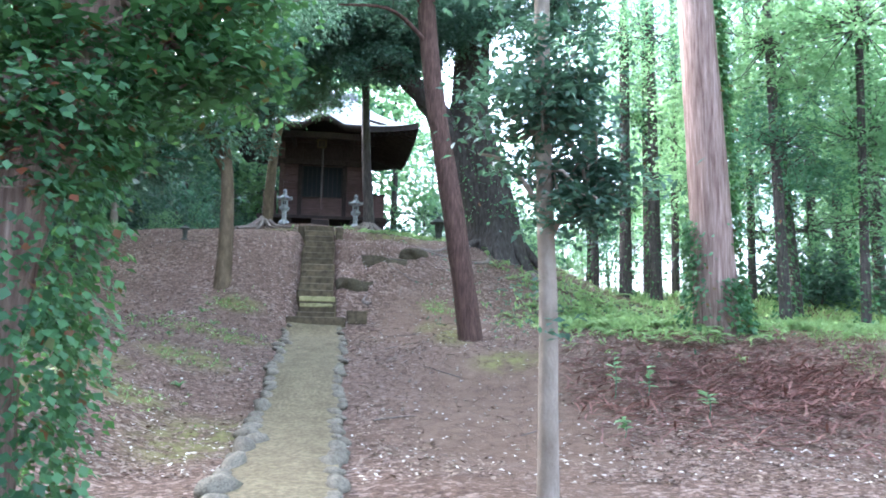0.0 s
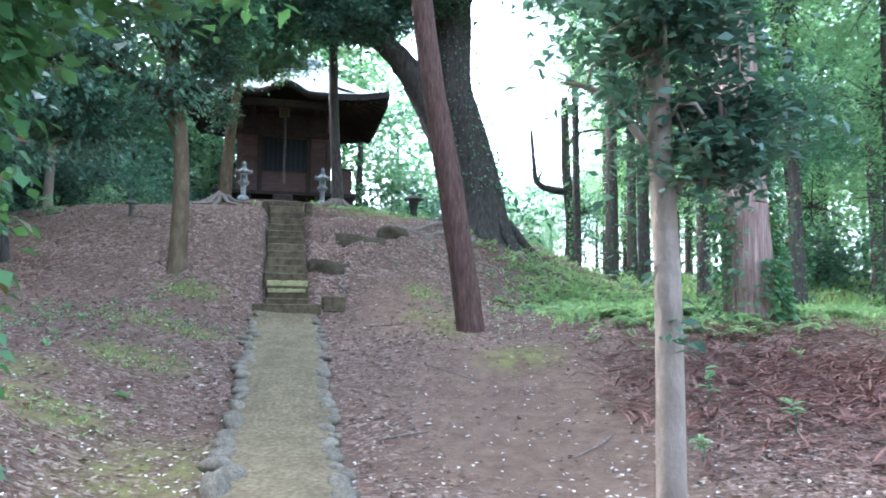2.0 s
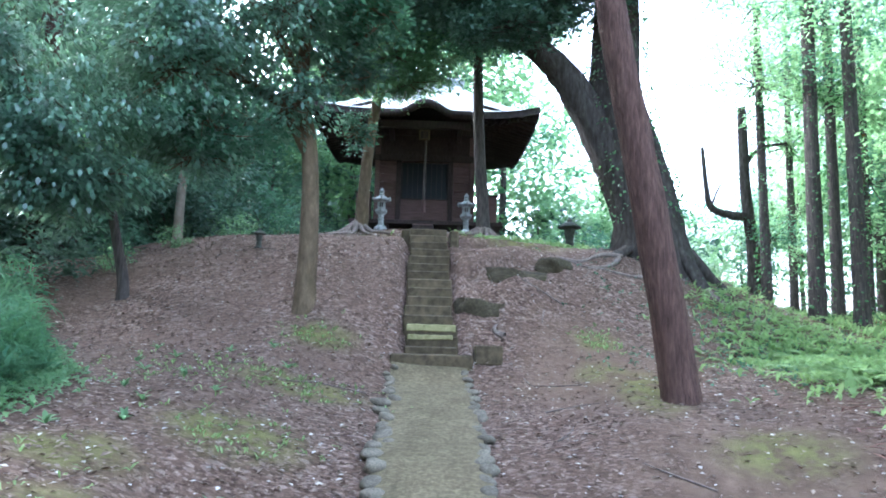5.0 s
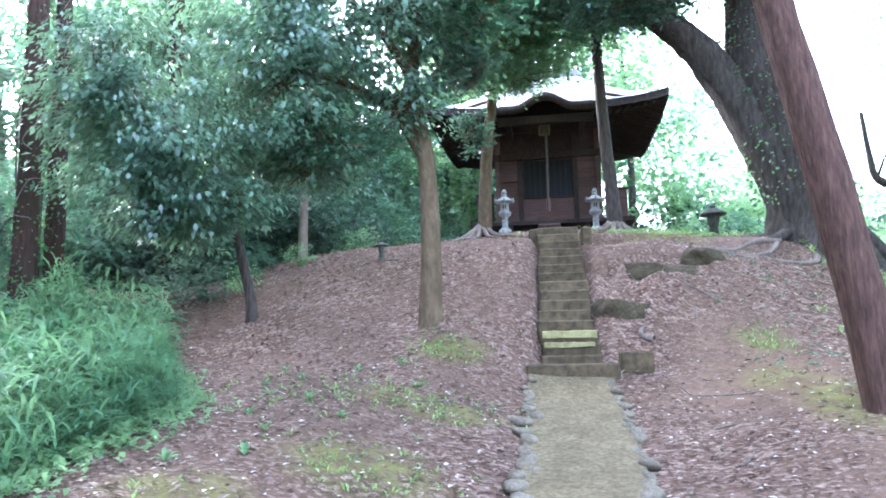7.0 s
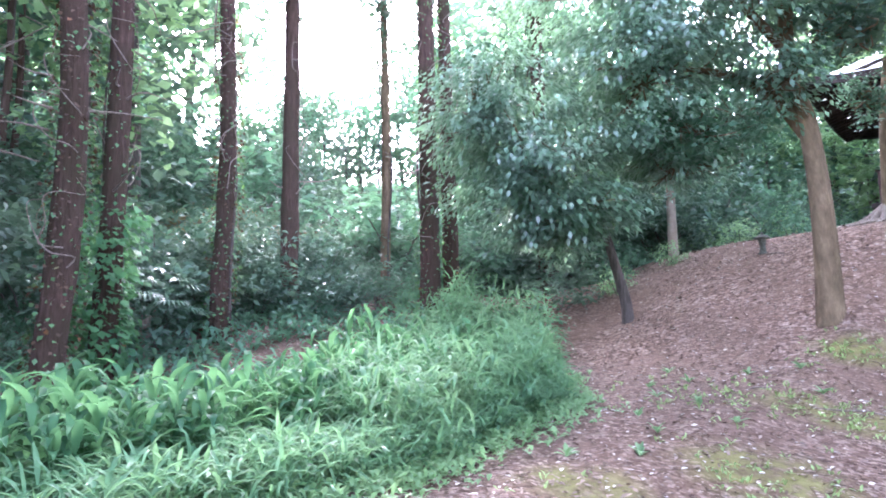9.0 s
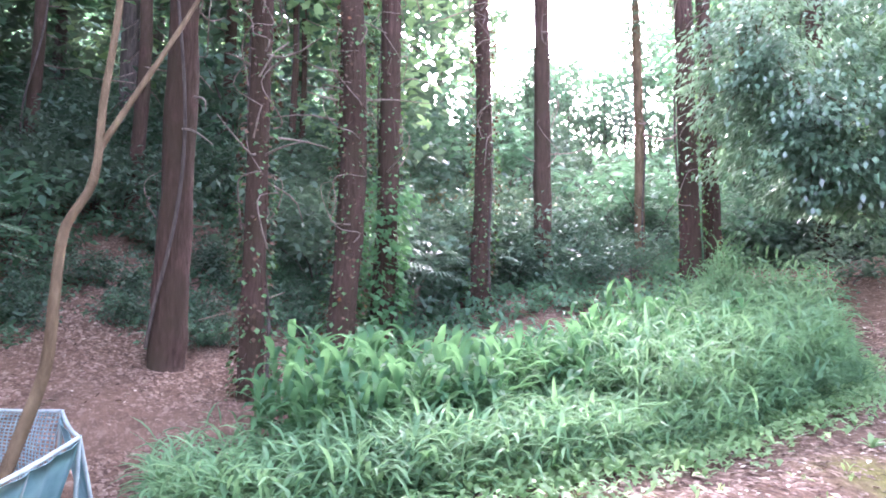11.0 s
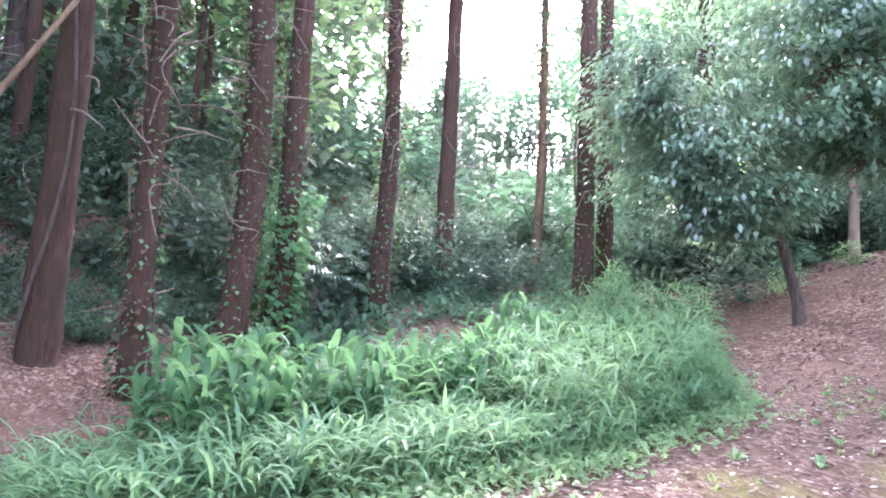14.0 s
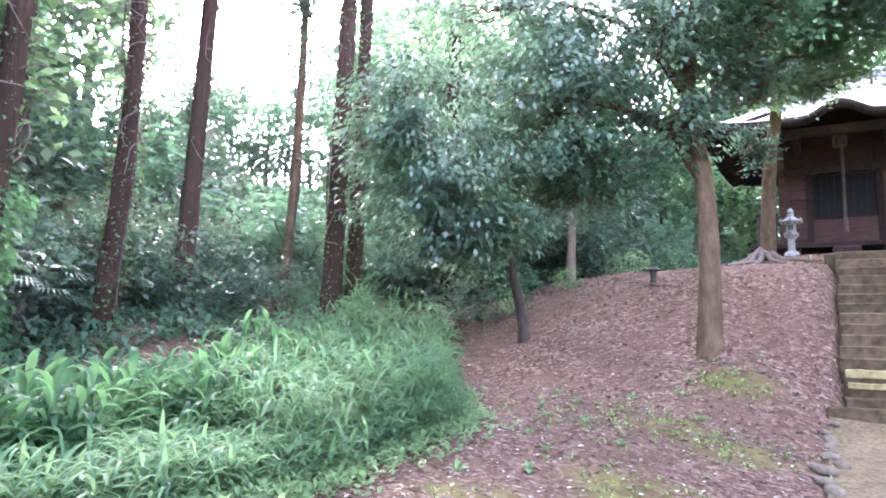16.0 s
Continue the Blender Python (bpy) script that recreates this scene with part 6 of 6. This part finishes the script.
x2, y2 = rng.uniform(-17, -8.6, 5000), rng.uniform(-2, 8.5, 5000)
P = np.concatenate([P, np.stack([x2, y2, gz(x2, y2) + 0.014], -1)])
v, q = leaf_np(P, 0.060, rng, 0.45, 0.0, 0.22, None, 0.25)
tagged(part("fallen_leaves", mesh_np("fallen_leaves", v, q, LEAF_DRY)), "dry brown fallen leaves strewn over the ground", "leaf litter", kind="stuff")
n = 2600
x, y = rng.uniform(-7.5, 4.5, n), 6 + 15 * rng.uniform(0, 1, n) ** 1.2
P = np.stack([x, y, gz(x, y) + 0.024], -1)
v, q = leaf_np(P, 0.052, rng, 0.55, 0.0, 0.12, None, 0.14)
tagged(part("bleached_leaves", mesh_np("bleached_leaves", v, q, LEAF_BLEACHED)), "pale bleached leaves scattered over the litter", "leaf litter", kind="stuff")
n = 5600
x, y = rng.normal(4.4, 1.9, n), rng.normal(9.2, 1.15, n)
k = (x > 1.6) & (y > 6.5) & (np.hypot(x - 4.66, y - 12.0) > 0.7)
x, y = x[k], y[k]
m = len(x)
P = np.stack([x, y, gz(x, y) + 0.02 + 0.06 * rng.uniform(0, 1, m)], -1)
v, q = blades(P, rng.normal(0.2, 1.3, m), 0.28 * rng.uniform(0.5, 1.4, m), np.full(m, 0.026), rng.normal(0.12, 0.2, m), rng.normal(0.3, 0.25, m), 3)
tagged(part("dead_conifer_sprays", mesh_np("dead_conifer_sprays", v, q, TWIG_RED)), "heap of rust-red dead conifer sprays", "dead sprays", kind="stuff")
for k in range(34):
    x, y = rng.uniform(-6, 6), rng.uniform(8, 20)
    if abs(float(along(x, y)[1])) < 0.6:
        continue
    L, az = rng.uniform(0.25, 0.8), rng.uniform(0, 6.28)
    pts = [(x + math.cos(az) * L * f, y + math.sin(az) * L * f, 0) for f in (0, 0.5, 1)]
    pts = [(px + rng.normal(0, 0.03), py + rng.normal(0, 0.03), float(gz(px, py)) + 0.012) for px, py, _ in pts]
    v, q = tube_np(np.asarray(curve(pts, 7)) - np.array(pts[0]), np.linspace(0.012, 0.005, 7), 6, 0.1, k)
    tagged(part("fallen_stick", mesh_np("fallen_stick", v, q, ROOTS, True), None, "", pose(*pts[0])), "dry grey fallen stick on the litter", "stick", "fallen sticks")


# ---- kerb stones of the path ----
def stone_mesh(seed):
    bm = bmesh.new()
    bmesh.ops.create_icosphere(bm, subdivisions=2, radius=1)
    o = Vector((seed * 3.7, 1.3, 0))
    for v in bm.verts:
        v.co *= 1 + 0.30 * noise.noise(v.co * 1.1 + o) + 0.10 * noise.noise(v.co * 2.7 + o)
        v.co.z = max(v.co.z, -0.6)
    return bm_mesh("stone", bm, STONE, True)


STONES = [stone_mesh(s) for s in range(6)]
rng = np.random.default_rng(12)
for sd in (-1, 1):
    a = -0.35
    while a > -13.5:
        size = rng.uniform(0.07, 0.115) * (1.15 if sd < 0 else 0.95) * np.interp(a, [-9, -4, 0], [1.0, 0.85, 0.62])
        stretch = rng.uniform(1.3, 2.3)
        s = sd * (float(path_half(a)) - 0.02) + float(path_shift(a)) + rng.normal(0, 0.035)
        x, y = FOOT + AXIS * a + SIDE * s
        part("stone", STONES[rng.integers(6)], path, "", pose(x, y, float(gz(x, y)) + size * 0.16, rng.uniform(-15, 15), rng.uniform(-15, 15), YAW + rng.uniform(-25, 25)) @ Matrix.Diagonal((size * rng.uniform(0.95, 1.3), size * stretch, size * rng.uniform(0.7, 0.95), 1)))
        a -= size * stretch * rng.uniform(1.5, 1.85)
